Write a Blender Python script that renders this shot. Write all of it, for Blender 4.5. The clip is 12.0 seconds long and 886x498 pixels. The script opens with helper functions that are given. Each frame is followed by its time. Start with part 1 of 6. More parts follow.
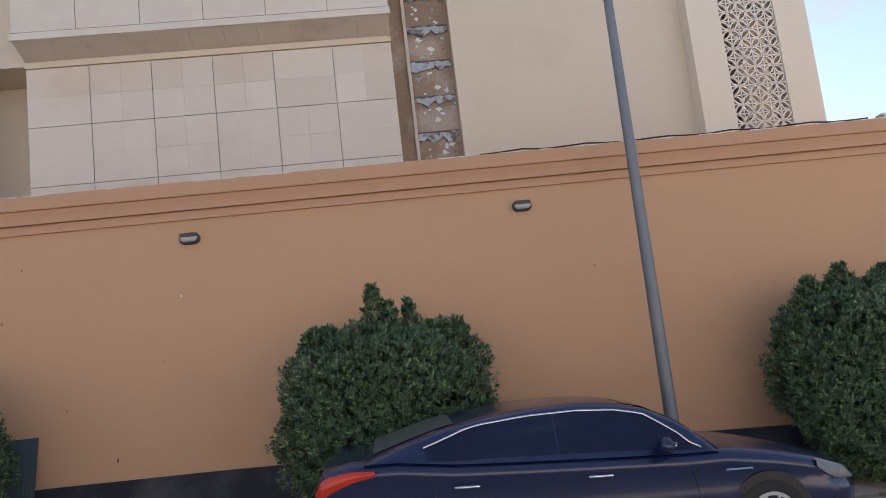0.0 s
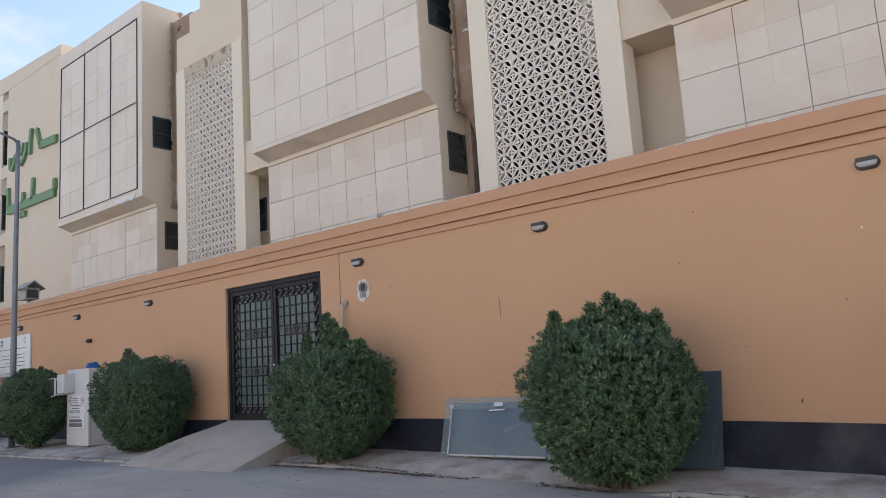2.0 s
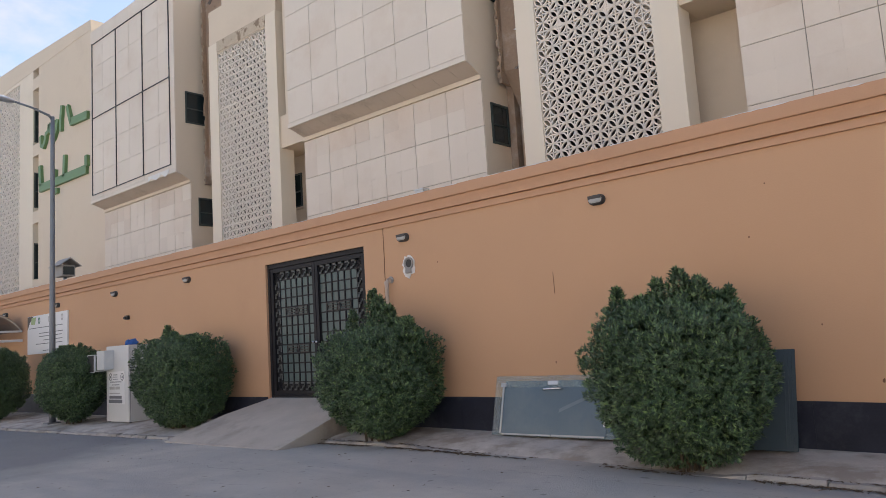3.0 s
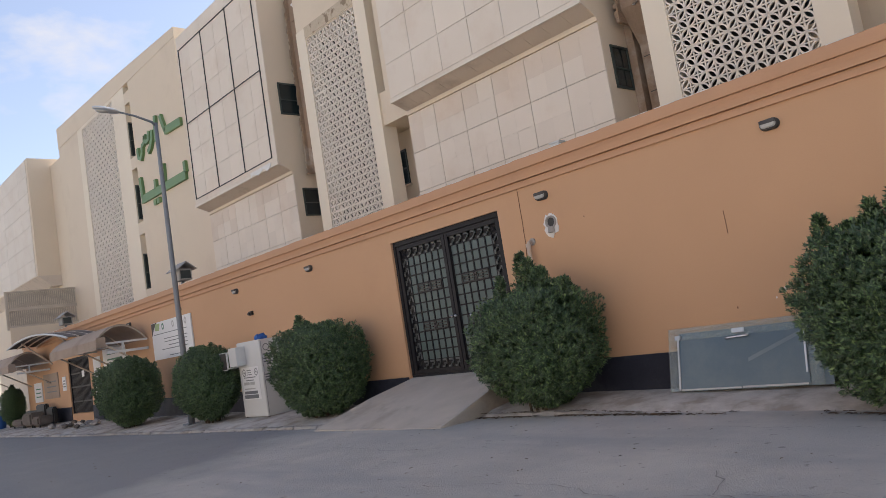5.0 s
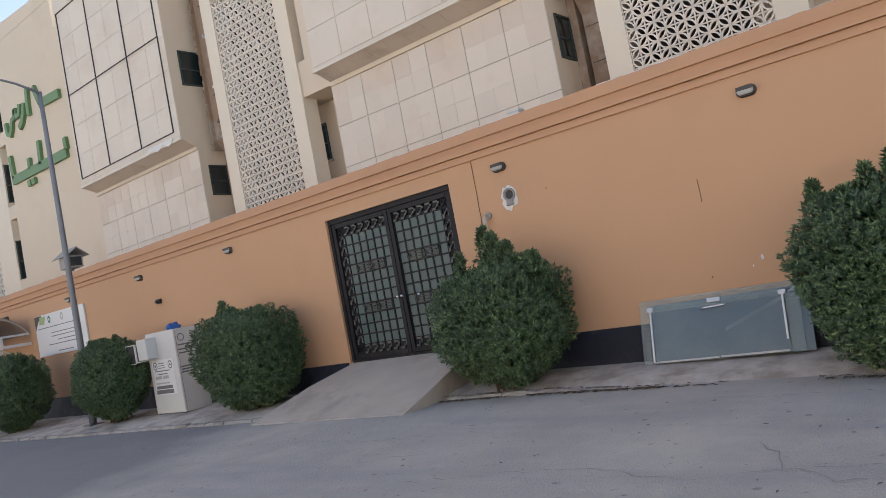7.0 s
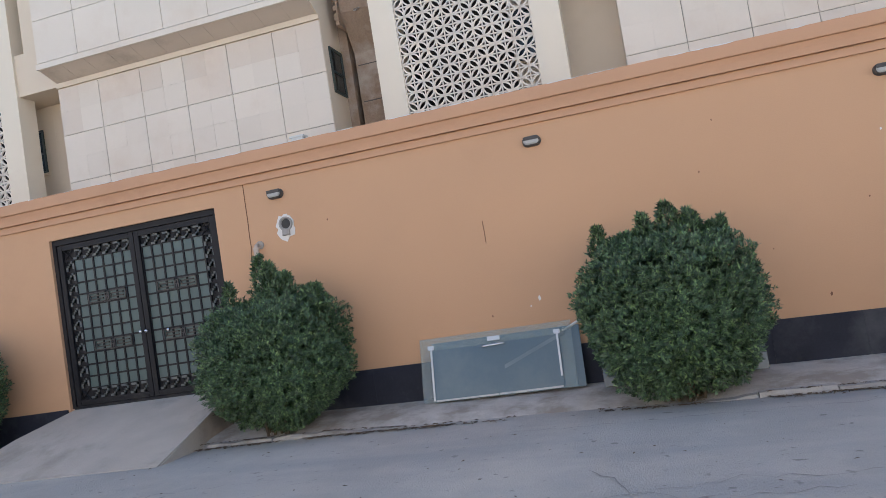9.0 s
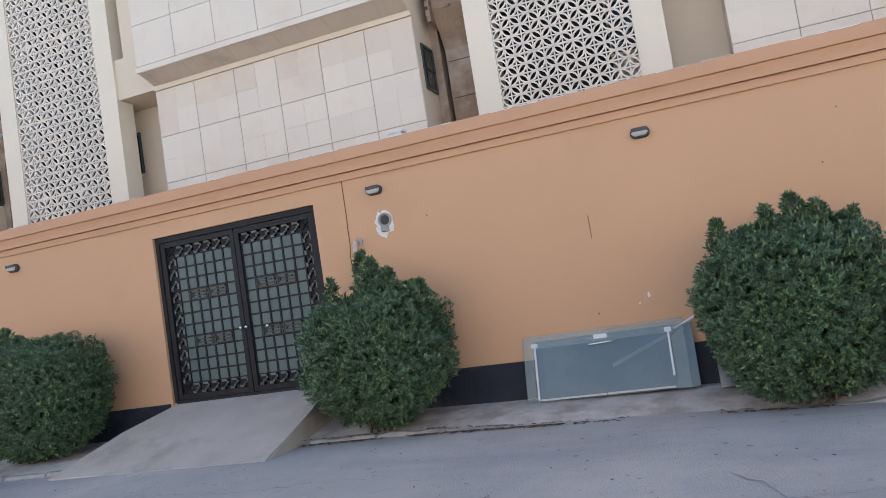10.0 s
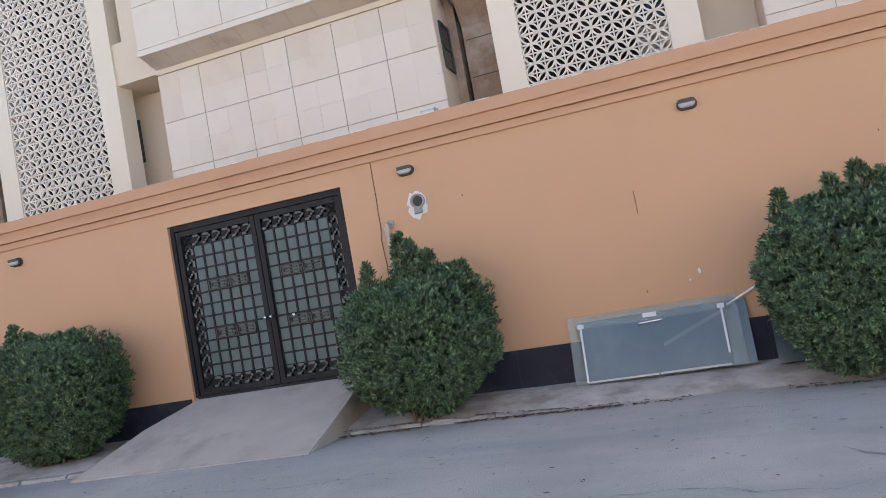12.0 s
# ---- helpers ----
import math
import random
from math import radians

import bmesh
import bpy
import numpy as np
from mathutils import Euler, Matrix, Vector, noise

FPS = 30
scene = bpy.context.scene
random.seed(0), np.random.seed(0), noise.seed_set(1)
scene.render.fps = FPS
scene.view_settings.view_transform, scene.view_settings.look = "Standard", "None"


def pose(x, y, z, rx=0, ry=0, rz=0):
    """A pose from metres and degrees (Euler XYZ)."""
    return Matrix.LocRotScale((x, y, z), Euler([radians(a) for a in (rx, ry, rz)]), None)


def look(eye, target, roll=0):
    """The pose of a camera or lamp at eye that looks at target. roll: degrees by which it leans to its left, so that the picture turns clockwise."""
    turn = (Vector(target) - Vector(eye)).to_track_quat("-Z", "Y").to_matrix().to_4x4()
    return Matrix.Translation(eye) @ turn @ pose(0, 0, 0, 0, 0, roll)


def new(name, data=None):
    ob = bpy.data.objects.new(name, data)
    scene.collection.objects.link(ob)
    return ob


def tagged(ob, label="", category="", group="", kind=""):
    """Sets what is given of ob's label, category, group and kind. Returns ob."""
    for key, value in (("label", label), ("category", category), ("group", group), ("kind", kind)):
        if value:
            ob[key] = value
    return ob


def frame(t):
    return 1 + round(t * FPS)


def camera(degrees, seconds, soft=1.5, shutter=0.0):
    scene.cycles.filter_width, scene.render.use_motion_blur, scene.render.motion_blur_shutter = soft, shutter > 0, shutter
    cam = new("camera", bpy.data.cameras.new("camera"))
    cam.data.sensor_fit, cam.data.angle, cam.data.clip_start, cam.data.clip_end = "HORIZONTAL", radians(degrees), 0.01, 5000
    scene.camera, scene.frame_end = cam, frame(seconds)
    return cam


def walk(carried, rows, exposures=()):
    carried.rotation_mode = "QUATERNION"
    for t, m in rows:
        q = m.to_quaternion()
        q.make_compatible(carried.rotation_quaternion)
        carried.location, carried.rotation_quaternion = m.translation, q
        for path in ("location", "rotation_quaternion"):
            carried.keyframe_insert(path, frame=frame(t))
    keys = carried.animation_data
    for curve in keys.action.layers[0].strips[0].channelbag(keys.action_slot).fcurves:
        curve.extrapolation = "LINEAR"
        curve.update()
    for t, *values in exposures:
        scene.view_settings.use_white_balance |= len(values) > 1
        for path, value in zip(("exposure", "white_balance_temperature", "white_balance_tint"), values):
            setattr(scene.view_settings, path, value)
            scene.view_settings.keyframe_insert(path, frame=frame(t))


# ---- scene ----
cam = camera(60.9, 12.0, soft=0.7)
PATH = [
    (0, (-0.127, -0.527, 1.679), (0.056, 1.447, 1.949), -6.6),
    (0.5, (-0.187, -0.466, 1.568), (-0.64, 1.446, 1.942), -4.1),
    (1, (-0.345, -0.505, 1.546), (-1.218, 1.262, 1.884), -4.2),
    (1.5, (-0.562, -0.409, 1.519), (-1.666, 1.228, 1.836), -3.8),
    (2, (-0.801, -0.379, 1.527), (-2.066, 1.14, 1.829), -3.7),
    (2.5, (-1.079, -0.409, 1.583), (-2.38, 1.088, 1.846), -3.8),
    (4.3, (-2.195, -0.465, 1.492), (-3.603, 0.94, 1.706), -5.6),
    (4.5, (-2.342, -0.539, 1.491), (-3.779, 0.835, 1.702), -7.9),
    (5, (-2.657, -0.733, 1.497), (-4.117, 0.617, 1.709), -9.1),
    (5.5, (-3.015, -0.859, 1.572), (-4.469, 0.499, 1.77), -9.5),
    (6, (-3.369, -0.899, 1.619), (-4.799, 0.487, 1.802), -10.0),
    (6.5, (-3.739, -0.993, 1.628), (-5.059, 0.502, 1.781), -10.4),
    (6.7, (-3.852, -1.02, 1.64), (-5.14, 0.504, 1.779), -10.6),
    (8.3, (-4.894, -1.139, 1.636), (-5.781, 0.652, 1.702), -11.5),
    (8.5, (-5.026, -1.144, 1.637), (-5.824, 0.688, 1.717), -11.5),
    (9, (-5.329, -1.164, 1.637), (-5.855, 0.763, 1.744), -9.0),
    (9.5, (-5.613, -1.188, 1.643), (-6.137, 0.739, 1.754), -8.8),
    (10, (-5.91, -1.154, 1.636), (-6.59, 0.722, 1.776), -8.8),
    (10.5, (-6.178, -1.137, 1.633), (-6.342, 0.856, 1.678), -8.4),
    (11, (-6.404, -1.114, 1.636), (-6.52, 0.883, 1.655), -8.4),
    (11.5, (-6.619, -1.081, 1.63), (-7.032, 0.874, 1.714), -10.8),
    (12, (-6.901, -1.091, 1.641), (-7.515, 0.809, 1.752), -10.2),
]
walk(cam, [(t, look(eye, target, roll)) for t, eye, target, roll in PATH],
     exposures=[(0.0, 0.73, 5990, 14), (0.5, 1.1, 5950, 14), (1.0, 1.1, 5970, 12), (1.5, 1.1, 5980, 12), (2.0, 0.95, 5930, 12), (2.5, 0.92, 6080, 13), (4.5, 0.8, 6480, 15), (5.5, 0.88, 6530, 15),
                (6.5, 0.98, 6390, 13), (8.5, 1.23, 5920, 11), (9.0, 1.25, 5760, 10), (9.5, 1.29, 5700, 10), (10.5, 1.37, 5720, 9), (11.0, 1.41, 5720, 9), (11.5, 1.39, 5760, 10), (12.0, 1.35, 5800, 12)])

# ---- world and sun: the sun stands behind the school, the street lies in open shade ----
SUN_ELEV, SUN_ROT = 46.0, -8.0
world = bpy.data.worlds.new("sky")
scene.world = world
world.use_nodes = True
wt = world.node_tree
wt.nodes.clear()
w_out = wt.nodes.new("ShaderNodeOutputWorld")
w_bg = wt.nodes.new("ShaderNodeBackground")
w_bg.inputs["Strength"].default_value = 0.11
w_sky = wt.nodes.new("ShaderNodeTexSky")
w_sky.sky_type, w_sky.sun_disc = "NISHITA", False
w_sky.sun_elevation, w_sky.sun_rotation = radians(SUN_ELEV), radians(SUN_ROT)
w_sky.air_density, w_sky.dust_density, w_sky.ozone_density = 1.0, 0.8, 1.0
w_co = wt.nodes.new("ShaderNodeTexCoord")
w_map = wt.nodes.new("ShaderNodeMapping")
w_map.inputs["Scale"].default_value = (1.0, 1.0, 2.2)
w_map.inputs["Location"].default_value = (0.35, 0.1, 0.2)
w_noise = wt.nodes.new("ShaderNodeTexNoise")
w_noise.inputs["Scale"].default_value, w_noise.inputs["Detail"].default_value, w_noise.inputs["Roughness"].default_value = 3.0, 9.0, 0.56
w_ramp = wt.nodes.new("ShaderNodeValToRGB")
w_ramp.color_ramp.elements[0].position, w_ramp.color_ramp.elements[1].position = 0.55, 0.66
w_mix = wt.nodes.new("ShaderNodeMixRGB")
w_mix.inputs["Color2"].default_value = (4.3, 4.4, 4.6, 1)
wt.links.new(w_co.outputs["Generated"], w_map.inputs["Vector"])
wt.links.new(w_map.outputs["Vector"], w_noise.inputs["Vector"])
wt.links.new(w_noise.outputs["Fac"], w_ramp.inputs["Fac"])
wt.links.new(w_ramp.outputs["Color"], w_mix.inputs["Fac"])
w_pale = wt.nodes.new("ShaderNodeHueSaturation")
w_pale.inputs["Saturation"].default_value, w_pale.inputs["Value"].default_value = 0.80, 1.06
wt.links.new(w_sky.outputs["Color"], w_pale.inputs["Color"])
wt.links.new(w_pale.outputs["Color"], w_mix.inputs["Color1"])
wt.links.new(w_mix.outputs["Color"], w_bg.inputs["Color"])
wt.links.new(w_bg.outputs["Background"], w_out.inputs["Surface"])

sun = new("sun", bpy.data.lights.new("sun", "SUN"))
sun.data.energy, sun.data.angle, sun.data.color = 5.0, radians(0.6), (1.0, 0.95, 0.87)
# the sky's rotation turns clockwise from +y seen from above
s_az = radians(SUN_ROT)
sun_dir = Vector((math.sin(s_az) * math.cos(radians(SUN_ELEV)), math.cos(s_az) * math.cos(radians(SUN_ELEV)), math.sin(radians(SUN_ELEV))))
sun.matrix_world = look(sun_dir * 60, (0, 0, 0))


# ---- materials ----
def material(name, color, rough=0.8, vary=0.12, scale=1.2, fine=40.0, bump=0.15, metal=0.0, dirt=None, dirt_at=(0.55, 0.75), random_tone=0.0,
             spec=0.5, streak=1.0, bump_scale=None):
    """Painted or mineral surface: base colour with broad and fine variation, optional stains and relief, all in metres."""
    m = bpy.data.materials.new(name)
    m.use_nodes = True
    t = m.node_tree
    b = t.nodes["Principled BSDF"]
    b.inputs["Roughness"].default_value, b.inputs["Metallic"].default_value = rough, metal
    b.inputs["Specular IOR Level"].default_value = spec
    co = t.nodes.new("ShaderNodeNewGeometry")
    mp = t.nodes.new("ShaderNodeMapping")
    mp.inputs["Scale"].default_value = (1, 1, streak)
    t.links.new(co.outputs["Position"], mp.inputs["Vector"])

    def noise_node(s, detail, rgh=0.55):
        n = t.nodes.new("ShaderNodeTexNoise")
        n.inputs["Scale"].default_value, n.inputs["Detail"].default_value, n.inputs["Roughness"].default_value = s, detail, rgh
        t.links.new(mp.outputs["Vector"], n.inputs["Vector"])
        return n.outputs["Fac"]

    def math_node(op, a, bb):
        n = t.nodes.new("ShaderNodeMath")
        n.operation = op
        for i, v in enumerate((a, bb)):
            if isinstance(v, (int, float)):
                n.inputs[i].default_value = v
            else:
                t.links.new(v, n.inputs[i])
        return n.outputs[0]

    broad, grain = noise_node(scale, 5), noise_node(fine, 4)
    both = math_node("ADD", math_node("MULTIPLY", math_node("SUBTRACT", broad, 0.5), 2 * vary), math_node("MULTIPLY", math_node("SUBTRACT", grain, 0.5), vary))
    value = math_node("ADD", both, 1.0)
    if random_tone:
        info = t.nodes.new("ShaderNodeObjectInfo")
        value = math_node("ADD", value, math_node("MULTIPLY", math_node("SUBTRACT", info.outputs["Random"], 0.5), 2 * random_tone))
    hsv = t.nodes.new("ShaderNodeHueSaturation")
    hsv.inputs["Color"].default_value = (*color, 1)
    t.links.new(value, hsv.inputs["Value"])
    last = hsv.outputs["Color"]
    if dirt:
        r = t.nodes.new("ShaderNodeMapRange")
        r.inputs["From Min"].default_value, r.inputs["From Max"].default_value = dirt_at
        t.links.new(noise_node(scale * 0.7, 8, 0.65), r.inputs["Value"])
        mx = t.nodes.new("ShaderNodeMixRGB")
        mx.inputs["Color2"].default_value = (*dirt, 1)
        t.links.new(r.outputs[0], mx.inputs["Fac"])
        t.links.new(last, mx.inputs["Color1"])
        last = mx.outputs["Color"]
    t.links.new(last, b.inputs["Base Color"])
    if bump:
        bp = t.nodes.new("ShaderNodeBump")
        bp.inputs["Strength"].default_value, bp.inputs["Distance"].default_value = bump, 0.02
        t.links.new(noise_node(bump_scale or fine, 6, 0.6), bp.inputs["Height"])
        t.links.new(bp.outputs["Normal"], b.inputs["Normal"])
    return m


ORANGE = material("orange_wall_paint", (0.57, 0.348, 0.202), 0.85, 0.05, 0.5, 60, 0.12, dirt=(0.50, 0.298, 0.175), dirt_at=(0.55, 0.95))
ORANGE_TRIM = material("orange_trim_paint", (0.54, 0.315, 0.185), 0.85, 0.07, 0.8, 50, 0.12, dirt=(0.42, 0.22, 0.13), dirt_at=(0.55, 0.9))
PLINTH = material("black_granite_plinth", (0.026, 0.029, 0.043), 0.6, 0.4, 2.0, 40, 0.08, dirt=(0.085, 0.088, 0.098), dirt_at=(0.48, 0.78), random_tone=0.05, spec=0.2)
BEIGE = material("beige_plaster", (0.68, 0.575, 0.445), 0.9, 0.05, 0.5, 50, 0.12, dirt=(0.54, 0.44, 0.33), dirt_at=(0.55, 0.95))
# darker copy of the beige plaster, puts shade of undersides and slots into colour
BEIGE_DARK = material("beige_plaster_dark", (0.60, 0.51, 0.42), 0.9, 0.07, 1.2, 50, 0.12, dirt=(0.40, 0.33, 0.26))
STONE = material("white_facade_stone", (0.705, 0.622, 0.522), 0.62, 0.04, 1.1, 35, 0.05, dirt=(0.62, 0.51, 0.40), dirt_at=(0.50, 0.85), random_tone=0.035)
STONE_TAN = material("tan_facade_stone", (0.665, 0.57, 0.47), 0.62, 0.05, 1.1, 35, 0.05, dirt=(0.58, 0.45, 0.34), dirt_at=(0.50, 0.85), random_tone=0.05)
CREAM = material("cream_pier_plaster", (0.755, 0.665, 0.535), 0.88, 0.04, 0.6, 50, 0.1, dirt=(0.62, 0.53, 0.42), dirt_at=(0.58, 0.95))
JOINT = material("stone_joint", (0.37, 0.33, 0.28), 0.9, 0.1, 2, 50, 0.1)
LATTICE = material("cast_stone_lattice", (0.78, 0.70, 0.60), 0.75, 0.06, 1.5, 60, 0.1, dirt=(0.55, 0.49, 0.42), dirt_at=(0.6, 0.9))
# near-black colour carries the shade inside the hollows behind the screens
HOLLOW = material("hollow_painted_shade", (0.05, 0.042, 0.036), 0.95, 0.15, 1.0, 40, 0.2)
ROUGH_BROWN = material("bare_brown_render", (0.33, 0.235, 0.165), 0.95, 0.3, 1.4, 22, 0.9, dirt=(0.46, 0.38, 0.31), dirt_at=(0.5, 0.62))
FOIL = material("torn_silver_foil", (0.46, 0.48, 0.50), 0.42, 0.45, 9, 40, 0.9, metal=0.7, dirt=(0.20, 0.16, 0.13), dirt_at=(0.5, 0.56))
def asphalt_material():
    """Dusty worn asphalt: pale sandy wear, grey areas, tyre-polished streaks along the street and a darker relaid stretch."""
    m = material("worn_asphalt", (0.435, 0.415, 0.382), 0.92, 0.20, 0.9, 34, 0.9, dirt=(0.53, 0.495, 0.44), dirt_at=(0.48, 0.66), bump_scale=55)
    t = m.node_tree
    b = t.nodes["Principled BSDF"]
    base = b.inputs["Base Color"].links[0].from_socket
    geo = t.nodes.new("ShaderNodeNewGeometry")

    def noise_of(scale, stretch, detail=6):
        mp = t.nodes.new("ShaderNodeMapping")
        mp.inputs["Scale"].default_value = stretch
        n = t.nodes.new("ShaderNodeTexNoise")
        n.inputs["Scale"].default_value, n.inputs["Detail"].default_value = scale, detail
        t.links.new(geo.outputs["Position"], mp.inputs["Vector"])
        t.links.new(mp.outputs["Vector"], n.inputs["Vector"])
        return n.outputs["Fac"]

    def ranged(v, lo, hi):
        r = t.nodes.new("ShaderNodeMapRange")
        r.inputs["From Min"].default_value, r.inputs["From Max"].default_value = lo, hi
        t.links.new(v, r.inputs["Value"])
        return r.outputs[0]

    def calc(op, a, c):
        n = t.nodes.new("ShaderNodeMath")
        n.operation = op
        for i, v in enumerate((a, c)):
            if isinstance(v, (int, float)):
                n.inputs[i].default_value = v
            else:
                t.links.new(v, n.inputs[i])
        return n.outputs[0]

    def blend(last, color, fac):
        mx = t.nodes.new("ShaderNodeMixRGB")
        mx.inputs["Color2"].default_value = (*color, 1)
        t.links.new(fac, mx.inputs["Fac"])
        t.links.new(last, mx.inputs["Color1"])
        return mx.outputs["Color"]

    # streaks of polished grey and of sand along the street
    last = blend(base, (0.325, 0.322, 0.322), calc("MULTIPLY", ranged(noise_of(0.9, (0.16, 1.0, 1.0)), 0.50, 0.66), 0.7))
    last = blend(last, (0.49, 0.46, 0.415), calc("MULTIPLY", ranged(noise_of(1.6, (0.3, 1.0, 1.0)), 0.55, 0.72), 0.65))
    # the darker, smoother stretch beyond the gate, with a ragged oblique edge
    pos = t.nodes.new("ShaderNodeSeparateXYZ")
    t.links.new(geo.outputs["Position"], pos.inputs[0])
    edge = calc("ADD", calc("ADD", pos.outputs["X"], calc("MULTIPLY", pos.outputs["Y"], 0.75)), calc("MULTIPLY", noise_of(0.5, (1, 1, 1)), 3.0))
    last = blend(last, (0.195, 0.197, 0.205), calc("MULTIPLY", ranged(edge, -8.6, -10.2), 0.8))
    # specks of grit and small dark spots
    last = blend(last, (0.16, 0.15, 0.14), calc("MULTIPLY", ranged(noise_of(9.0, (1, 1, 1), 3), 0.66, 0.74), 0.6))
    t.links.new(last, b.inputs["Base Color"])
    return m


ASPHALT = asphalt_material()
CONCRETE = material("pavement_concrete", (0.54, 0.505, 0.46), 0.9, 0.32, 2.6, 60, 0.6, dirt=(0.33, 0.29, 0.245), dirt_at=(0.44, 0.62))
RAMP = material("ramp_concrete", (0.46, 0.415, 0.36), 0.9, 0.26, 1.5, 60, 0.4, dirt=(0.29, 0.255, 0.215), dirt_at=(0.5, 0.72))
KERB = material("kerb_stone", (0.38, 0.358, 0.33), 0.9, 0.25, 2.5, 40, 0.6, dirt=(0.20, 0.18, 0.16), dirt_at=(0.48, 0.66), random_tone=0.14)
GATE = material("dark_bronze_gate", (0.017, 0.016, 0.018), 0.6, 0.3, 3, 60, 0.1, dirt=(0.05, 0.044, 0.04), dirt_at=(0.58, 0.9), spec=0.3)
FRET = material("dusty_bronze_fret", (0.13, 0.138, 0.133), 0.6, 0.2, 4, 60, 0.1)
GATE_PANE = material("frosted_gate_pane", (0.085, 0.122, 0.118), 0.45, 0.12, 1.5, 60, 0.03, random_tone=0.08)
BLACK = material("black_plastic", (0.022, 0.021, 0.021), 0.5, 0.2, 10, 80, 0.05)
RUBBER = material("tyre_rubber", (0.02, 0.02, 0.02), 0.8, 0.2, 8, 80, 0.2)
FROST = material("frosted_lamp_glass", (0.42, 0.42, 0.40), 0.35, 0.1, 20, 80, 0.0)
STEEL = material("galvanised_steel", (0.20, 0.215, 0.235), 0.55, 0.14, 3, 50, 0.08, metal=0.45, dirt=(0.17, 0.17, 0.17), dirt_at=(0.55, 0.8))
CHROME = material("chrome", (0.75, 0.76, 0.78), 0.15, 0.03, 4, 40, 0.0, metal=1.0)
ALU = material("brushed_aluminium", (0.52, 0.54, 0.56), 0.35, 0.06, 8, 80, 0.05, metal=0.6)
WHITE = material("white_enamel", (0.60, 0.61, 0.60), 0.45, 0.06, 2, 50, 0.03, dirt=(0.55, 0.53, 0.49), dirt_at=(0.6, 0.9))
PAPER = material("white_print", (0.74, 0.745, 0.74), 0.55, 0.04, 1.5, 60, 0.0)
INK = material("grey_print", (0.16, 0.17, 0.18), 0.6, 0.15, 6, 60, 0.0)
GREEN_INK = material("green_print", (0.07, 0.20, 0.13), 0.6, 0.1, 6, 60, 0.0)
GREEN_SIGN = material("green_sign_letters", (0.135, 0.235, 0.095), 0.5, 0.12, 2, 50, 0.05)
BLUE = material("blue_cloth", (0.03, 0.12, 0.38), 0.8, 0.2, 8, 60, 0.3)
CANVAS = material("faded_canopy_fabric", (0.36, 0.285, 0.225), 0.9, 0.1, 1.4, 50, 0.15, dirt=(0.24, 0.185, 0.145), dirt_at=(0.5, 0.8))
METAL_BEIGE = material("beige_sheet_metal", (0.53, 0.45, 0.36), 0.6, 0.1, 1.5, 40, 0.08, dirt=(0.30, 0.25, 0.20))
CAR_PAINT = material("navy_car_paint", (0.010, 0.017, 0.058), 0.22, 0.05, 2, 60, 0.0, spec=0.6)
CAR_PAINT.node_tree.nodes["Principled BSDF"].inputs["Coat Weight"].default_value = 0.25
CAR_GLASS = material("tinted_car_glass", (0.014, 0.020, 0.048), 0.08, 0.05, 2, 60, 0.0, spec=0.22)
# grey base colour stands in for the sky mirrored in the rear window
REAR_GLASS = material("rear_glass_sky_grey", (0.11, 0.12, 0.115), 0.3, 0.1, 2, 60, 0.0)
RED_LENS = material("red_tail_lens", (0.55, 0.035, 0.015), 0.15, 0.08, 5, 60, 0.0)
HEAD_LENS = material("headlamp_lens", (0.17, 0.18, 0.18), 0.12, 0.25, 12, 60, 0.0)
WINDOW_GLASS = material("dark_window_glass", (0.020, 0.030, 0.032), 0.08, 0.1, 2, 60, 0.0, spec=0.6)
WINDOW_FRAME = material("dark_green_aluminium", (0.04, 0.055, 0.05), 0.45, 0.1, 4, 60, 0.0)
SHEET_GLASS = material("dusty_blue_green_glass", (0.10, 0.15, 0.185), 0.25, 0.12, 1.0, 40, 0.02, dirt=(0.17, 0.215, 0.235), dirt_at=(0.5, 0.85))
SHEET_DARK = material("dark_stacked_glass", (0.075, 0.10, 0.115), 0.16, 0.12, 1.0, 40, 0.02, dirt=(0.09, 0.11, 0.12), dirt_at=(0.5, 0.85), spec=0.7)
SHEET_CLEAR = material("clear_dusty_glass", (0.80, 0.88, 0.88), 0.08, 0.1, 1.0, 40, 0.0)
SHEET_CLEAR.node_tree.nodes["Principled BSDF"].inputs["Transmission Weight"].default_value = 0.85
SHEET_CLEAR.node_tree.nodes["Principled BSDF"].inputs["IOR"].default_value = 1.12
LAMP_GREY = material("dusty_lamp_housing", (0.065, 0.06, 0.056), 0.6, 0.2, 8, 60, 0.1)
BATTEN_STRIPE = material("batten_through_glass", (0.15, 0.20, 0.225), 0.5, 0.1, 6, 60, 0.0)
TAPE = material("masking_tape", (0.45, 0.47, 0.47), 0.6, 0.1, 9, 60, 0.1)
TWIG = material("brown_twig", (0.10, 0.07, 0.045), 0.9, 0.2, 6, 60, 0.3)
DRY = material("dry_litter", (0.12, 0.085, 0.055), 0.9, 0.35, 12, 60, 0.2)
CRACK = material("dark_crack", (0.20, 0.105, 0.06), 0.95, 0.2, 8, 60, 0.2)
TAR = material("road_crack_fill", (0.27, 0.255, 0.24), 0.9, 0.3, 6, 60, 0.2)
PLASTER_WHITE = material("bare_white_plaster", (0.74, 0.72, 0.69), 0.9, 0.1, 6, 60, 0.3)
PVC = material("grey_pipe", (0.33, 0.31, 0.285), 0.6, 0.12, 8, 60, 0.05)
PALE_PIPE = material("paint_spotted_pale_pipe", (0.52, 0.42, 0.34), 0.6, 0.12, 8, 60, 0.05)
JUNK = material("dusty_scrap", (0.13, 0.11, 0.095), 0.9, 0.3, 4, 50, 0.3)


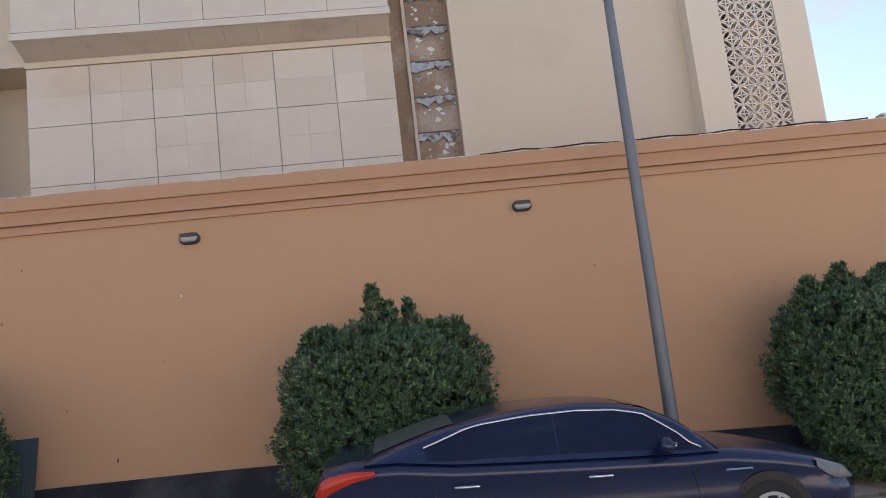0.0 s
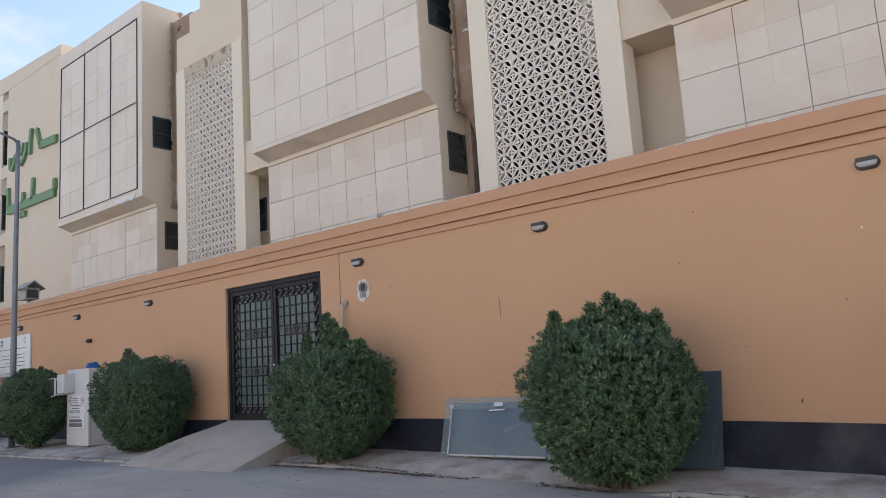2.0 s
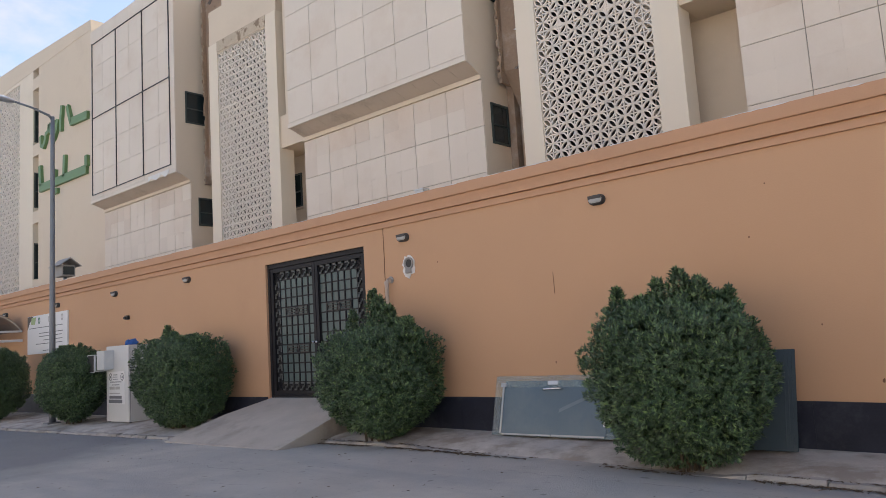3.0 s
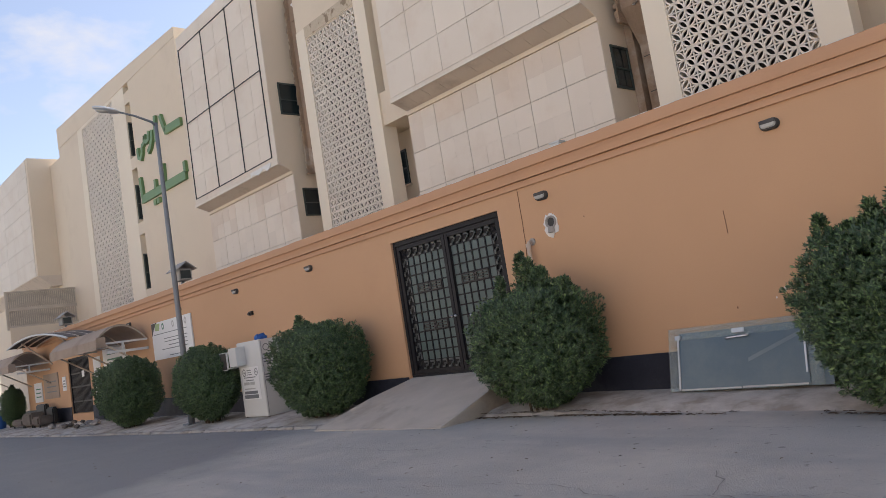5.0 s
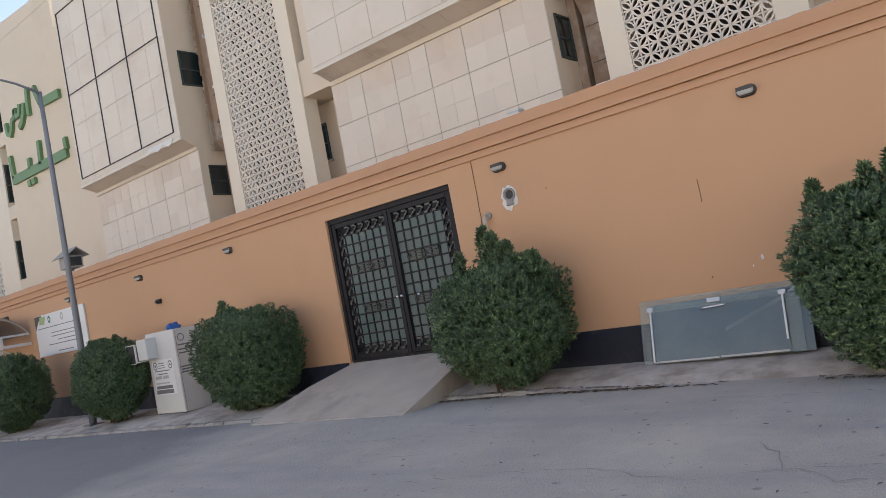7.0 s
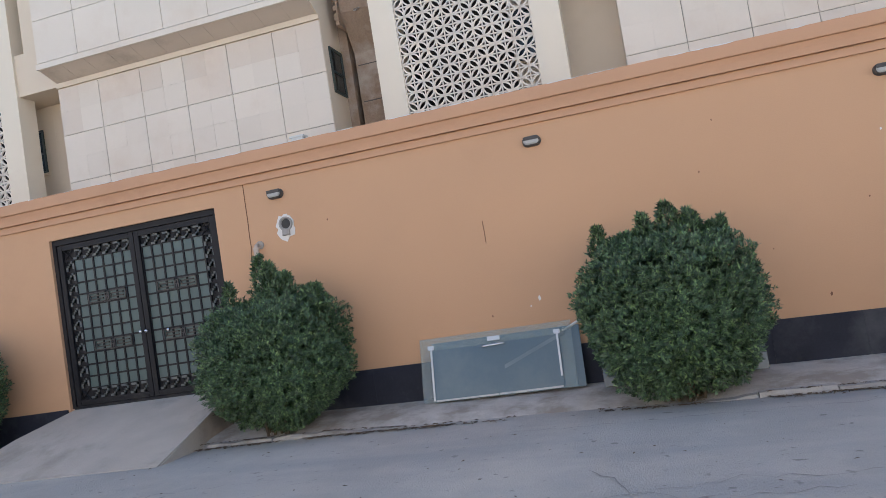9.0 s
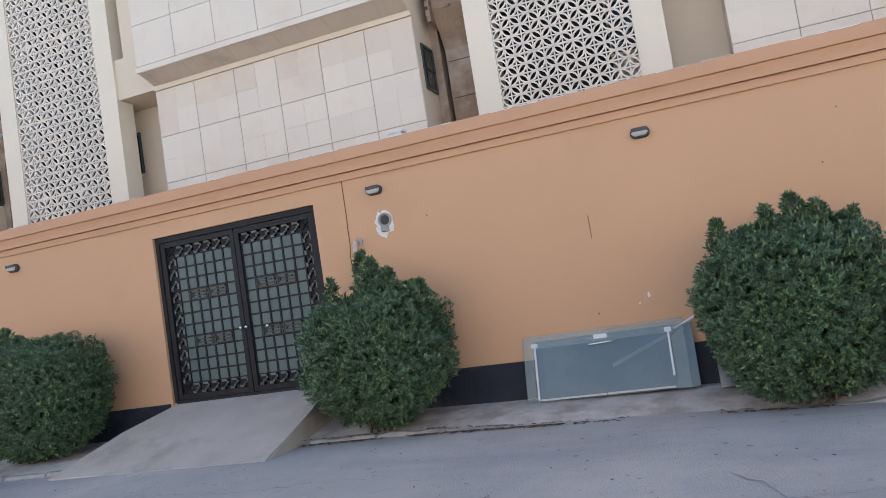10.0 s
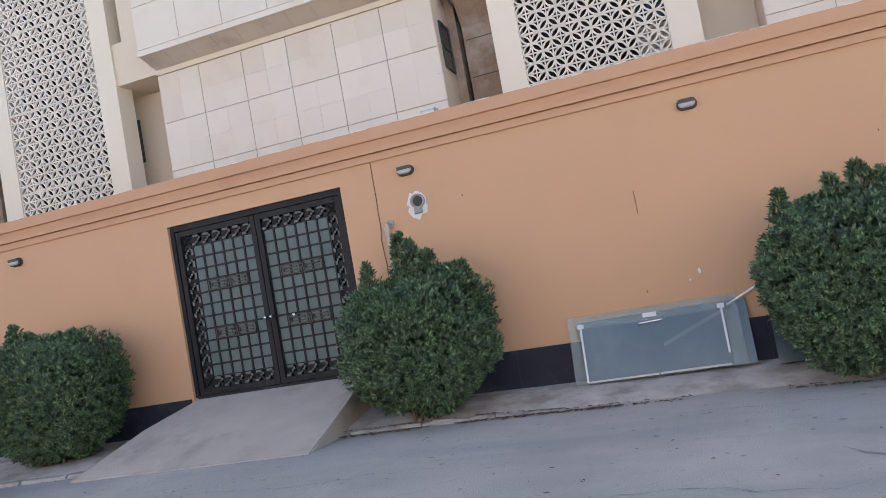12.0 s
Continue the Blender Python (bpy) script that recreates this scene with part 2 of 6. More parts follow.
def leaf_material():
    m = bpy.data.materials.new("oleander_leaf")
    m.use_nodes = True
    t = m.node_tree
    b = t.nodes["Principled BSDF"]
    g = t.nodes.new("ShaderNodeNewGeometry")
    ramp = t.nodes.new("ShaderNodeValToRGB")
    e = ramp.color_ramp.elements
    e[0].position, e[0].color = 0.0, (0.032, 0.056, 0.030, 1)
    e[1].position, e[1].color = 0.7, (0.090, 0.158, 0.074, 1)
    x = ramp.color_ramp.elements.new(1.0)
    x.color = (0.22, 0.33, 0.12, 1)
    t.links.new(g.outputs["Random Per Island"], ramp.inputs["Fac"])
    t.links.new(ramp.outputs["Color"], b.inputs["Base Color"])
    b.inputs["Roughness"].default_value = 0.42
    return m


LEAF = leaf_material()


# ---- building blocks ----
def box(bm, x0, x1, y0, y1, z0, z1):
    v = [bm.verts.new(p) for p in ((x0, y0, z0), (x1, y0, z0), (x1, y1, z0), (x0, y1, z0), (x0, y0, z1), (x1, y0, z1), (x1, y1, z1), (x0, y1, z1))]
    for q in ((3, 2, 1, 0), (4, 5, 6, 7), (0, 1, 5, 4), (1, 2, 6, 5), (2, 3, 7, 6), (3, 0, 4, 7)):
        bm.faces.new([v[i] for i in q])
    return v


def boxes(*rows):
    bm = bmesh.new()
    for r in rows:
        box(bm, *r)
    return bm


def prism(bm, ring, y0, y1):
    """A solid from a ring of (x, z) corners, between two values of y."""
    a, b = [bm.verts.new((x, y0, z)) for x, z in ring], [bm.verts.new((x, y1, z)) for x, z in ring]
    n = len(ring)
    bm.faces.new(a)
    bm.faces.new(b[::-1])
    for i in range(n):
        bm.faces.new((a[(i + 1) % n], a[i], b[i], b[(i + 1) % n]))


def extrude_x(bm, ring, x0, x1):
    """A solid from a ring of (y, z) corners, between two values of x."""
    a, b = [bm.verts.new((x0, y, z)) for y, z in ring], [bm.verts.new((x1, y, z)) for y, z in ring]
    n = len(ring)
    bm.faces.new(a)
    bm.faces.new(b[::-1])
    for i in range(n):
        bm.faces.new((a[(i + 1) % n], a[i], b[i], b[(i + 1) % n]))


def tube(bm, points, radius, sides=8, cap=True):
    """A round bar through points; radius: one number or one for each point."""
    pts = [Vector(p) for p in points]
    rad = radius if isinstance(radius, (list, tuple)) else [radius] * len(pts)
    rings = []
    for i, p in enumerate(pts):
        d = (pts[min(i + 1, len(pts) - 1)] - pts[max(i - 1, 0)]).normalized()
        u = d.cross(Vector((0, 0, 1)) if abs(d.z) < 0.9 else Vector((1, 0, 0))).normalized()
        w = d.cross(u)
        rings.append([bm.verts.new(p + rad[i] * (math.cos(a) * u + math.sin(a) * w)) for a in (2 * math.pi * k / sides for k in range(sides))])
    for r, s in zip(rings, rings[1:]):
        for k in range(sides):
            bm.faces.new((r[k], r[(k + 1) % sides], s[(k + 1) % sides], s[k]))
    if cap:
        bm.faces.new(rings[0][::-1])
        bm.faces.new(rings[-1])


def mesh_of(name, bm, mat, smooth=False, bevel=0.0):
    if bevel:
        bmesh.ops.bevel(bm, geom=bm.edges[:], offset=bevel, segments=2, affect="EDGES", clamp_overlap=True)
    bmesh.ops.recalc_face_normals(bm, faces=bm.faces[:])
    me = bpy.data.meshes.new(name)
    bm.to_mesh(me)
    bm.free()
    me.materials.append(mat)
    if smooth:
        me.shade_smooth()
    return me


def part(name, bm, mat, parent=None, label="", smooth=False, bevel=0.0):
    """Links a bmesh as one mesh object under a thing or a part. Its corners are given in the world's metres."""
    ob = new(name, mesh_of(name, bm, mat, smooth, bevel) if isinstance(bm, bmesh.types.BMesh) else bm)
    if parent:
        ob.parent = parent
        ob.matrix_parent_inverse = parent.matrix_world.inverted() if parent.parent is None else (parent.parent.matrix_world @ parent.matrix_parent_inverse @ parent.matrix_basis).inverted()
    return tagged(ob, label)


def thing(name, place, label, category, group="", kind=""):
    ob = new(name)
    ob.location = place
    ob.matrix_world = Matrix.Translation(place)
    ob.empty_display_size = 0.2
    return tagged(ob, label, category, group, kind)


# ---- the ground: the road falls away to one end of the street ----
ROAD_X, ROAD_Z = [-70, -20, -10, -3, 1.6, 8, 22], [0.05, 0.02, 0.03, -0.07, -0.26, -0.60, -1.2]
KERB_X, KERB_Y = [-60, -30, -21, -16, -11.4, -8, -5, -2.4, 30], [6.3, 6.5, 6.8, 7.05, 7.7, 7.75, 7.62, 7.55, 7.55]
WALL_Y, WALL_TOP = 8.85, 4.10


def road_z(x):
    return float(np.interp(x, ROAD_X, ROAD_Z))


def kerb_y(x):
    return float(np.interp(x, KERB_X, KERB_Y))


def kerb_rise(x):
    return 0.01 + 0.045 * float(np.interp(x, [-9.6, -8.6, -4.9, -4.4], [1, 0.1, 0.1, 1]))


def walk_z(x, y):
    """The pavement's surface, which rises a little towards the wall."""
    lo = road_z(x) + kerb_rise(x)
    hi = road_z(x) + 0.17
    return lo + (hi - lo) * min(1, max(0, (y - kerb_y(x)) / (WALL_Y - kerb_y(x))))


bm = bmesh.new()
xs = [-2500, -600, -150, -70] + [-60 + 1.0 * i for i in range(83)] + [60, 200, 700, 2500]
ys = [-2500, -500, -100, -30, -15] + [-12 + 1.0 * i for i in range(23)] + [20, 60, 300, 2500]
grid = [[bm.verts.new((x, y, road_z(x) + 0.012 * noise.noise((x * 0.5, y * 0.5, 0)) - 0.02 * (y > 9.5))) for y in ys] for x in xs]
for i in range(len(xs) - 1):
    for j in range(len(ys) - 1):
        bm.faces.new((grid[i][j], grid[i + 1][j], grid[i + 1][j + 1], grid[i][j + 1]))
road = tagged(part("road", bm, ASPHALT), "grey worn asphalt street, dusty and cracked", "road", kind="structure")

bm = bmesh.new()
n_x = 140
rows = []
for i in range(n_x):
    x = -60 + 78 * i / (n_x - 1)
    ky = kerb_y(x) + 0.09
    rows.append([bm.verts.new((x, ky + (WALL_Y + 0.1 - ky) * f, walk_z(x, ky + (WALL_Y - ky) * f) + 0.01 * noise.noise((x, 5 * f, 3)) - (0.05 if f == 0 else 0))) for f in (0, 0.2, 0.5, 0.8, 1)])
for a, b in zip(rows, rows[1:]):
    for j in range(4):
        bm.faces.new((a[j], b[j], b[j + 1], a[j + 1]))
pavement = tagged(part("pavement", bm, CONCRETE, smooth=True), "narrow grey concrete pavement along the wall", "pavement", kind="structure")

# ---- the orange wall round the school yard ----
GATE_X0, GATE_X1, GATE_Z0, GATE_Z1 = -14.56, -11.5, 0.68, 3.40
DOOR_X0, DOOR_X1, DOOR_Z0, DOOR_Z1 = -37.2, -34.4, 0.50, 2.78
W_LEFT, W_RIGHT, W_BACK = -44.0, 18.0, WALL_Y + 0.28
bm = bmesh.new()
for x0, x1, z0 in ((W_LEFT, DOOR_X0, -0.5), (DOOR_X0, DOOR_X1, DOOR_Z1), (DOOR_X1, GATE_X0, -0.5), (GATE_X0, GATE_X1, GATE_Z1), (GATE_X1, W_RIGHT, -1.2)):
    box(bm, x0, x1, WALL_Y, W_BACK, z0, WALL_TOP - 0.02)
box(bm, DOOR_X0, DOOR_X1, WALL_Y, W_BACK, -0.5, DOOR_Z0)
box(bm, GATE_X0, GATE_X1, WALL_Y + 0.02, W_BACK, -0.5, GATE_Z0)
yard_wall = tagged(part("wall_front", bm, ORANGE), "tall orange painted boundary wall with faint stains", "wall", kind="structure")
bm = bmesh.new()
prof = [(WALL_Y - 0.135, 3.925), (WALL_Y - 0.13, WALL_TOP), (W_BACK + 0.05, WALL_TOP), (W_BACK + 0.05, 3.99), (WALL_Y, 3.99), (WALL_Y, 3.925)]
extrude_x(bm, prof, W_LEFT - 0.1, W_RIGHT)
part("coping", bm, ORANGE_TRIM, yard_wall, "projecting orange coping with chipped edge", bevel=0.008)
bm = bmesh.new()
prof = [(WALL_Y, 3.762), (WALL_Y - 0.07, 3.762), (WALL_Y - 0.07, 3.80), (WALL_Y - 0.075, 3.85), (WALL_Y - 0.088, 3.90), (WALL_Y - 0.09, 3.924), (WALL_Y, 3.924)]
extrude_x(bm, prof, W_LEFT - 0.05, W_RIGHT)
part("moulding", bm, ORANGE_TRIM, yard_wall)
# pale bare edge where the paint has chipped off the coping
rnd = random.Random(77)
bm = bmesh.new()
x = W_LEFT
while x < W_RIGHT - 1:
    x += rnd.uniform(0.05, 0.7)
    l = rnd.uniform(0.06, 0.9)
    n = max(2, int(l / 0.07))
    cut = [rnd.uniform(0.003, 0.014) for _ in range(n)] + [0.002]
    pts = [(x + l * k / n, WALL_TOP + 0.002 - cut[k]) for k in range(n + 1)]
    for (xa, za), (xb, zb) in zip(pts, pts[1:]):
        prism(bm, [(xa, za), (xb, zb), (xb, WALL_TOP + 0.002), (xa, WALL_TOP + 0.002)], WALL_Y - 0.133, WALL_Y - 0.11)
    x += l
part("chipped_edge", bm, PLASTER_WHITE, yard_wall, "bare pale edge of the coping")
bm = bmesh.new()
extrude_x(bm, [(WALL_Y, 3.645), (WALL_Y - 0.042, 3.645), (WALL_Y - 0.045, 3.73), (WALL_Y, 3.73)], W_LEFT, W_RIGHT)
part("string_course", bm, ORANGE_TRIM, yard_wall)

# black granite slabs along the foot of the wall
PL_X, PL_Z = [-45, -27, -16, -9.5, -4, -1.5, 4.7, 12], [0.80, 0.76, 0.68, 0.69, 0.64, 0.585, 0.29, -0.05]
x = W_LEFT
slab_n = 0
while x < W_RIGHT - 1:
    x1 = x + 1.05
    stops = sorted({x, x1})
    for a, b in zip(stops, stops[1:]):
        for lo, hi in ((DOOR_X0, DOOR_X1), (GATE_X0, GATE_X1)):
            if a < hi and b > lo:
                if a < lo:
                    b = lo
                elif b > hi:
                    a = hi
                else:
                    a = b
        if b - a > 0.05:
            bm = bmesh.new()
            g = 0.001
            za, zb = np.interp([a, b], PL_X, PL_Z)
            prism(bm, [(a + g, road_z(a) - 0.3), (b - g, road_z(b) - 0.3), (b - g, zb), (a + g, za)], WALL_Y - 0.022, WALL_Y - 0.002)
            part("plinth_slab", bm, PLINTH, yard_wall)
    x = x1

# ---- closing wall out of the camera's view, added to bounce sunlight back ----
bm = boxes((-70, 40, -15.3, -15, -1.5, 8.5))
tagged(part("wall_back", bm, BEIGE), "plain beige wall added across the street to bounce sunlight", "wall", kind="structure")

# ---- the school: piers with lattice screens, stone-clad bays, recesses ----
FACE_Y, UP_Y, PIER_Y, CORE_Y = 11.18, 10.72, 11.10, 14.0
ROOF_Z = 13.2
TILE = 0.95
school = thing("school_building", (-15, 13, 0), "pale three-storey school with lattice screens and stone bays", "building")


def tile_field(parent, x0, y, lines_x, lines_z, gap=0.006, thick=0.025, halves=False):
    """Stone slabs between the given lines, each one a piece; halves: each slab is of four, with hair joints."""
    for xa, xb in zip(lines_x, lines_x[1:]):
        for za, zb in zip(lines_z, lines_z[1:]):
            if halves:
                xm, zm = (xa + xb) / 2, (za + zb) / 2
                hair = random.choice((0.0004, 0.0004, 0.0012))
                for a, b, ga, gb in ((xa, xm, gap, hair), (xm, xb, hair, gap)):
                    for c, d, gc, gd in ((za, zm, gap, hair), (zm, zb, hair, gap)):
                        bm = boxes((x0 + a + ga, x0 + b - gb, y - thick + random.uniform(-0.0015, 0.0015), y + 0.002, c + gc, d - gd))
                        part("stone_slab", bm, STONE_TAN if zb == lines_z[-1] and random.random() < (0.75 if c == zm else 0.4) else STONE, parent)
                continue
            bm = boxes((x0 + xa + gap, x0 + xb - gap, y - thick + random.uniform(-0.002, 0.002), y + 0.002, za + gap, zb - gap))
            part("stone_slab", bm, STONE, parent)


def window(parent, kind, a0, a1, z0, z1, at, label="dark aluminium window"):
    """A sliding window in a face towards -y ("front") or towards +x ("side")."""
    f = 0.045
    def bx(bm, u0, u1, w0, w1, d0, d1):
        if kind == "front":
            box(bm, u0, u1, at - d1, at - d0, w0, w1)
        else:
            box(bm, at + d0, at + d1, u0, u1, w0, w1)
    zm = z0 + 0.45 * (z1 - z0)
    bm = bmesh.new()
    bx(bm, a0, a1, z0, z0 + f, 0.0, 0.03)
    bx(bm, a0, a1, z1 - f, z1, 0.0, 0.03)
    bx(bm, a0, a0 + f, z0 + f, z1 - f, 0.0, 0.03)
    bx(bm, a1 - f, a1, z0 + f, z1 - f, 0.0, 0.03)
    bx(bm, a0 + f, a1 - f, zm, zm + 0.035, 0.003, 0.025)
    w = part("window", bm, WINDOW_FRAME, parent, label)
    for lo, hi in ((z0 + f, zm), (zm + 0.035, z1 - f)):
        bm = bmesh.new()
        bx(bm, a0 + f, a1 - f, lo, hi, 0.004, 0.012)
        part("pane", bm, WINDOW_GLASS, w)
    if kind == "side":
        return
    bm = bmesh.new()
    bx(bm, a0 - 0.05, a1 + 0.05, z0 - 0.05, z0, 0.0, 0.06)
    part("sill", bm, BEIGE, w)


def lattice_bars(h, cols, rows, wid, dep, fill=()):
    """One lattice panel: four-petal circles over a square net. Lower left corner at the origin, faces -y."""
    verts, faces = [], []

    def bar(p, q, w):
        (x0, z0), (x1, z1) = p, q
        l = math.hypot(x1 - x0, z1 - z0)
        nx, nz = -(z1 - z0) / l * w / 2, (x1 - x0) / l * w / 2
        b = len(verts)
        for y in (0, dep):
            verts.extend([(x0 + nx, y, z0 + nz), (x1 + nx, y, z1 + nz), (x1 - nx, y, z1 - nz), (x0 - nx, y, z0 - nz)])
        faces.extend([(b, b + 3, b + 2, b + 1), (b, b + 1, b + 5, b + 4), (b + 2, b + 3, b + 7, b + 6)])

    for i in range(cols):
        for j in range(rows):
            # a diagonal petal crosses each cell
            up = (i + j) % 2 == 0
            p = (i * h, j * h) if up else (i * h, (j + 1) * h)
            q = ((i + 1) * h, (j + 1) * h) if up else ((i + 1) * h, j * h)
            for s in (-1, 1):
                last = p
                for k in range(1, 5):
                    f = k / 4
                    b = s * 0.205 * 4 * f * (1 - f) * h * 1.42
                    dx, dz = (q[0] - p[0]) / (h * 1.414), (q[1] - p[1]) / (h * 1.414)
                    here = (p[0] + (q[0] - p[0]) * f - dz * b, p[1] + (q[1] - p[1]) * f + dx * b)
                    bar(last, here, wid)
                    last = here
    for i in range(cols + 1):
        bar((i * h, 0), (i * h, rows * h), wid * 0.8)
    for j in range(rows + 1):
        bar((0, j * h), (cols * h, j * h), wid * 0.8)
    for ci, cj in fill:
        b = len(verts)
        r = h * 0.66
        for y in (0.012, dep * 0.9):
            verts.extend([(ci * h - r, y, cj * h), (ci * h, y, cj * h - r), (ci * h + r, y, cj * h), (ci * h, y, cj * h + r)])
        faces.append((b, b + 1, b + 2, b + 3))
    me = bpy.data.meshes.new("lattice_panel")
    me.from_pydata(verts, [], faces)
    me.materials.append(LATTICE)
    me.update()
    return me


def pier(x0, x1, sx0, sx1, z_top, s_top, rows=10, cols=14, inner=None):
    """A broad pier framing a tall lattice screen with a hollow behind it."""
    h = (sx1 - sx0) / cols
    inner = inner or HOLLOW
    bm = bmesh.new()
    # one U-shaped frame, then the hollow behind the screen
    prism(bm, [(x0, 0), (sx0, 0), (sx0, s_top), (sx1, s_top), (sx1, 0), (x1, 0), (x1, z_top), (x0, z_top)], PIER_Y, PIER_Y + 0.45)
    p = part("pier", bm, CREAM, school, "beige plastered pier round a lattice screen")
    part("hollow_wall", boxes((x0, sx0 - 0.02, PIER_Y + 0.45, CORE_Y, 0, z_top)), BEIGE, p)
    # thin lining in the same shade colour, seen obliquely through the bars
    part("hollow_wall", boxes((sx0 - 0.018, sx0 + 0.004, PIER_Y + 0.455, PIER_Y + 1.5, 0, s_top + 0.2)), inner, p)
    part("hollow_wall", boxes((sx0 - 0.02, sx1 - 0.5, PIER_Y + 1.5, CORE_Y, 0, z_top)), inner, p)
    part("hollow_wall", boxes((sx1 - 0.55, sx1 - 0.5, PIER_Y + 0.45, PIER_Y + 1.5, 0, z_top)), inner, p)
    part("hollow_wall", boxes((sx1 - 0.5, x1 - 0.005, PIER_Y + 0.92, CORE_Y, 0, z_top)), BEIGE, p)
    part("hollow_wall", boxes((sx1 - 0.5, x1 - 0.005, PIER_Y + 0.45, PIER_Y + 0.92, 6.8, z_top)), BEIGE, p)
    part("hollow_cap", boxes((sx0 - 0.02, sx1 - 0.5, PIER_Y + 0.45, PIER_Y + 1.5, s_top + 0.2, z_top)), BEIGE, p)
    plain = lattice_bars(h, cols, rows, 0.0255 * h / 0.165, 0.035)
    filled = lattice_bars(h, cols, rows, 0.0255 * h / 0.165, 0.035, ((3, 0), (9, 0)))
    z = s_top
    k = 0
    while z > 4.0:
        z -= rows * h
        ob = part("lattice_panel", filled if k % 2 == 0 else plain, None, p)
        ob.matrix_basis = Matrix.Translation((sx0, PIER_Y + 0.03, z))
        z -= 0.012
        k += 1
    return p


def bay(x0, framed=False, right_side=True):
    """A stone-clad bay: lower body, canted soffit, upper body that juts out, and side windows."""
    x1 = x0 + 6 * TILE
    bm = bmesh.new()
    box(bm, x0, x1, FACE_Y, CORE_Y, 0, 6.80)
    box(bm, x0, x1, UP_Y, CORE_Y, 7.20, ROOF_Z)
    core = part("bay", bm, BEIGE, school, "projecting bay clad in off-white stone")
    bm = boxes((x0 + 0.01, x1 - 0.01, FACE_Y - 0.004, FACE_Y, 4.0, 6.74), (x0 + 0.01, x1 - 0.01, UP_Y - 0.004, UP_Y, 7.14, ROOF_Z - 0.1))
    part("mortar_bed", bm, JOINT, core)
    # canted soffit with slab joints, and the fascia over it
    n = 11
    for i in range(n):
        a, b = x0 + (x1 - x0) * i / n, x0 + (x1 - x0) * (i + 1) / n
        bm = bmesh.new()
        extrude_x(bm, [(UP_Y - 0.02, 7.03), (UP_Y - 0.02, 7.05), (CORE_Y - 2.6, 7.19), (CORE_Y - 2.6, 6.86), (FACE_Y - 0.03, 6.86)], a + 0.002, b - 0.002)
        # underside shade is in the slab colour, darker than the bay's plaster
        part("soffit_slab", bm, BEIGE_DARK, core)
    bm = bmesh.new()
    box(bm, x0 - 0.02, x1 + 0.02, UP_Y - 0.045, UP_Y, 7.02, 7.13)
    part("fascia", bm, STONE, core)
    bm = bmesh.new()
    box(bm, x0 - 0.01, x1 + 0.01, FACE_Y - 0.05, FACE_Y, 6.755, 6.855)
    part("moulding", bm, BEIGE, core)
    bm = bmesh.new()
    extrude_x(bm, [(UP_Y, 7.06), (UP_Y, 7.2), (CORE_Y, 7.2), (CORE_Y, 6.8), (FACE_Y, 6.8)], x1 - 0.03, x1)
    part("cheek", bm, BEIGE, core)
    cols = [TILE * i for i in range(7)]
    tile_field(core, x0, FACE_Y - 0.004, cols, [3.95, 4.85, 5.795, 6.74], halves=True)
    if framed:
        rows_z = [7.14, 8.05, 8.98, 9.92, 10.86, 11.80, 12.74]
        tile_field(core, x0, UP_Y - 0.004, cols, rows_z + [ROOF_Z - 0.02], gap=0.004)
        bm = bmesh.new()
        for z in (7.28, 9.98, 12.66):
            box(bm, x0 + 0.12, x1 - 0.25, UP_Y - 0.055, UP_Y - 0.03, z, z + 0.026)
        for f in (0.13, 1.92, 3.75, 5.42):
            box(bm, x0 + f, x0 + f + 0.026, UP_Y - 0.057, UP_Y - 0.028, 7.28, 12.7)
        part("dark_frame", bm, BLACK, core, "dark metal frame left from a banner")
        bm = bmesh.new()
        rag = random.Random(4)
        low_z = [7.04 + 0.05 * math.sin(0.55 * i) + rag.uniform(-0.03, 0.02) for i in range(25)]
        for i in range(24):
            xa, xb = x0 + 4.1 + 0.052 * i, x0 + 4.1 + 0.052 * (i + 1)
            prism(bm, [(xa, low_z[i]), (xb, low_z[i + 1]), (xb, 7.165), (xa, 7.17)], UP_Y - 0.066, UP_Y - 0.05)
        part("torn_strip", bm, PLASTER_WHITE, core, "torn white strip of an old banner")
    else:
        tile_field(core, x0, UP_Y - 0.004, cols, [7.14, 7.98, 8.93, 9.88, 10.83, 11.78, 12.73, ROOF_Z])
    if right_side:
        window(core, "side", 11.40, 11.97, 5.47, 6.32, x1)
        window(core, "side", 11.03, 11.90, 8.57, 9.55, x1)
        # bare render and torn insulation in the gap beside the bay
        bm = bmesh.new()
        extrude_x(bm, [(11.65, ROOF_Z - 0.5), (11.65, 6.95), (11.78, 6.75), (12.08, 6.30), (12.10, 0), (CORE_Y, 0), (CORE_Y, ROOF_Z - 0.5)], x1 + 0.24, x1 + 1.22)
        gap = part("bare_shaft", bm, ROUGH_BROWN, core, "bare brown render with torn silver insulation")
        bm = bmesh.new()
        rag = random.Random(int(-x0 * 7))
        z = 6.7
        while z < ROOF_Z - 0.6:
            l = rag.uniform(0.04, 0.16)
            w, dep = rag.uniform(0.01, 0.08), rag.uniform(0.0, 0.05)
            box(bm, x1 + 0.23 - w, x1 + 0.239, 11.56 - dep, 12.2, z, z + l - 0.004)
            z += l
        part("shaft_edge", bm, ROUGH_BROWN, gap, "broken brown edge of the shaft")
        part("shaft_side", boxes((x1 + 0.003, x1 + 0.168, 12.0, CORE_Y, 0, ROOF_Z - 0.5)), ROUGH_BROWN, gap)
        rnd = random.Random(int(x0 * 10))
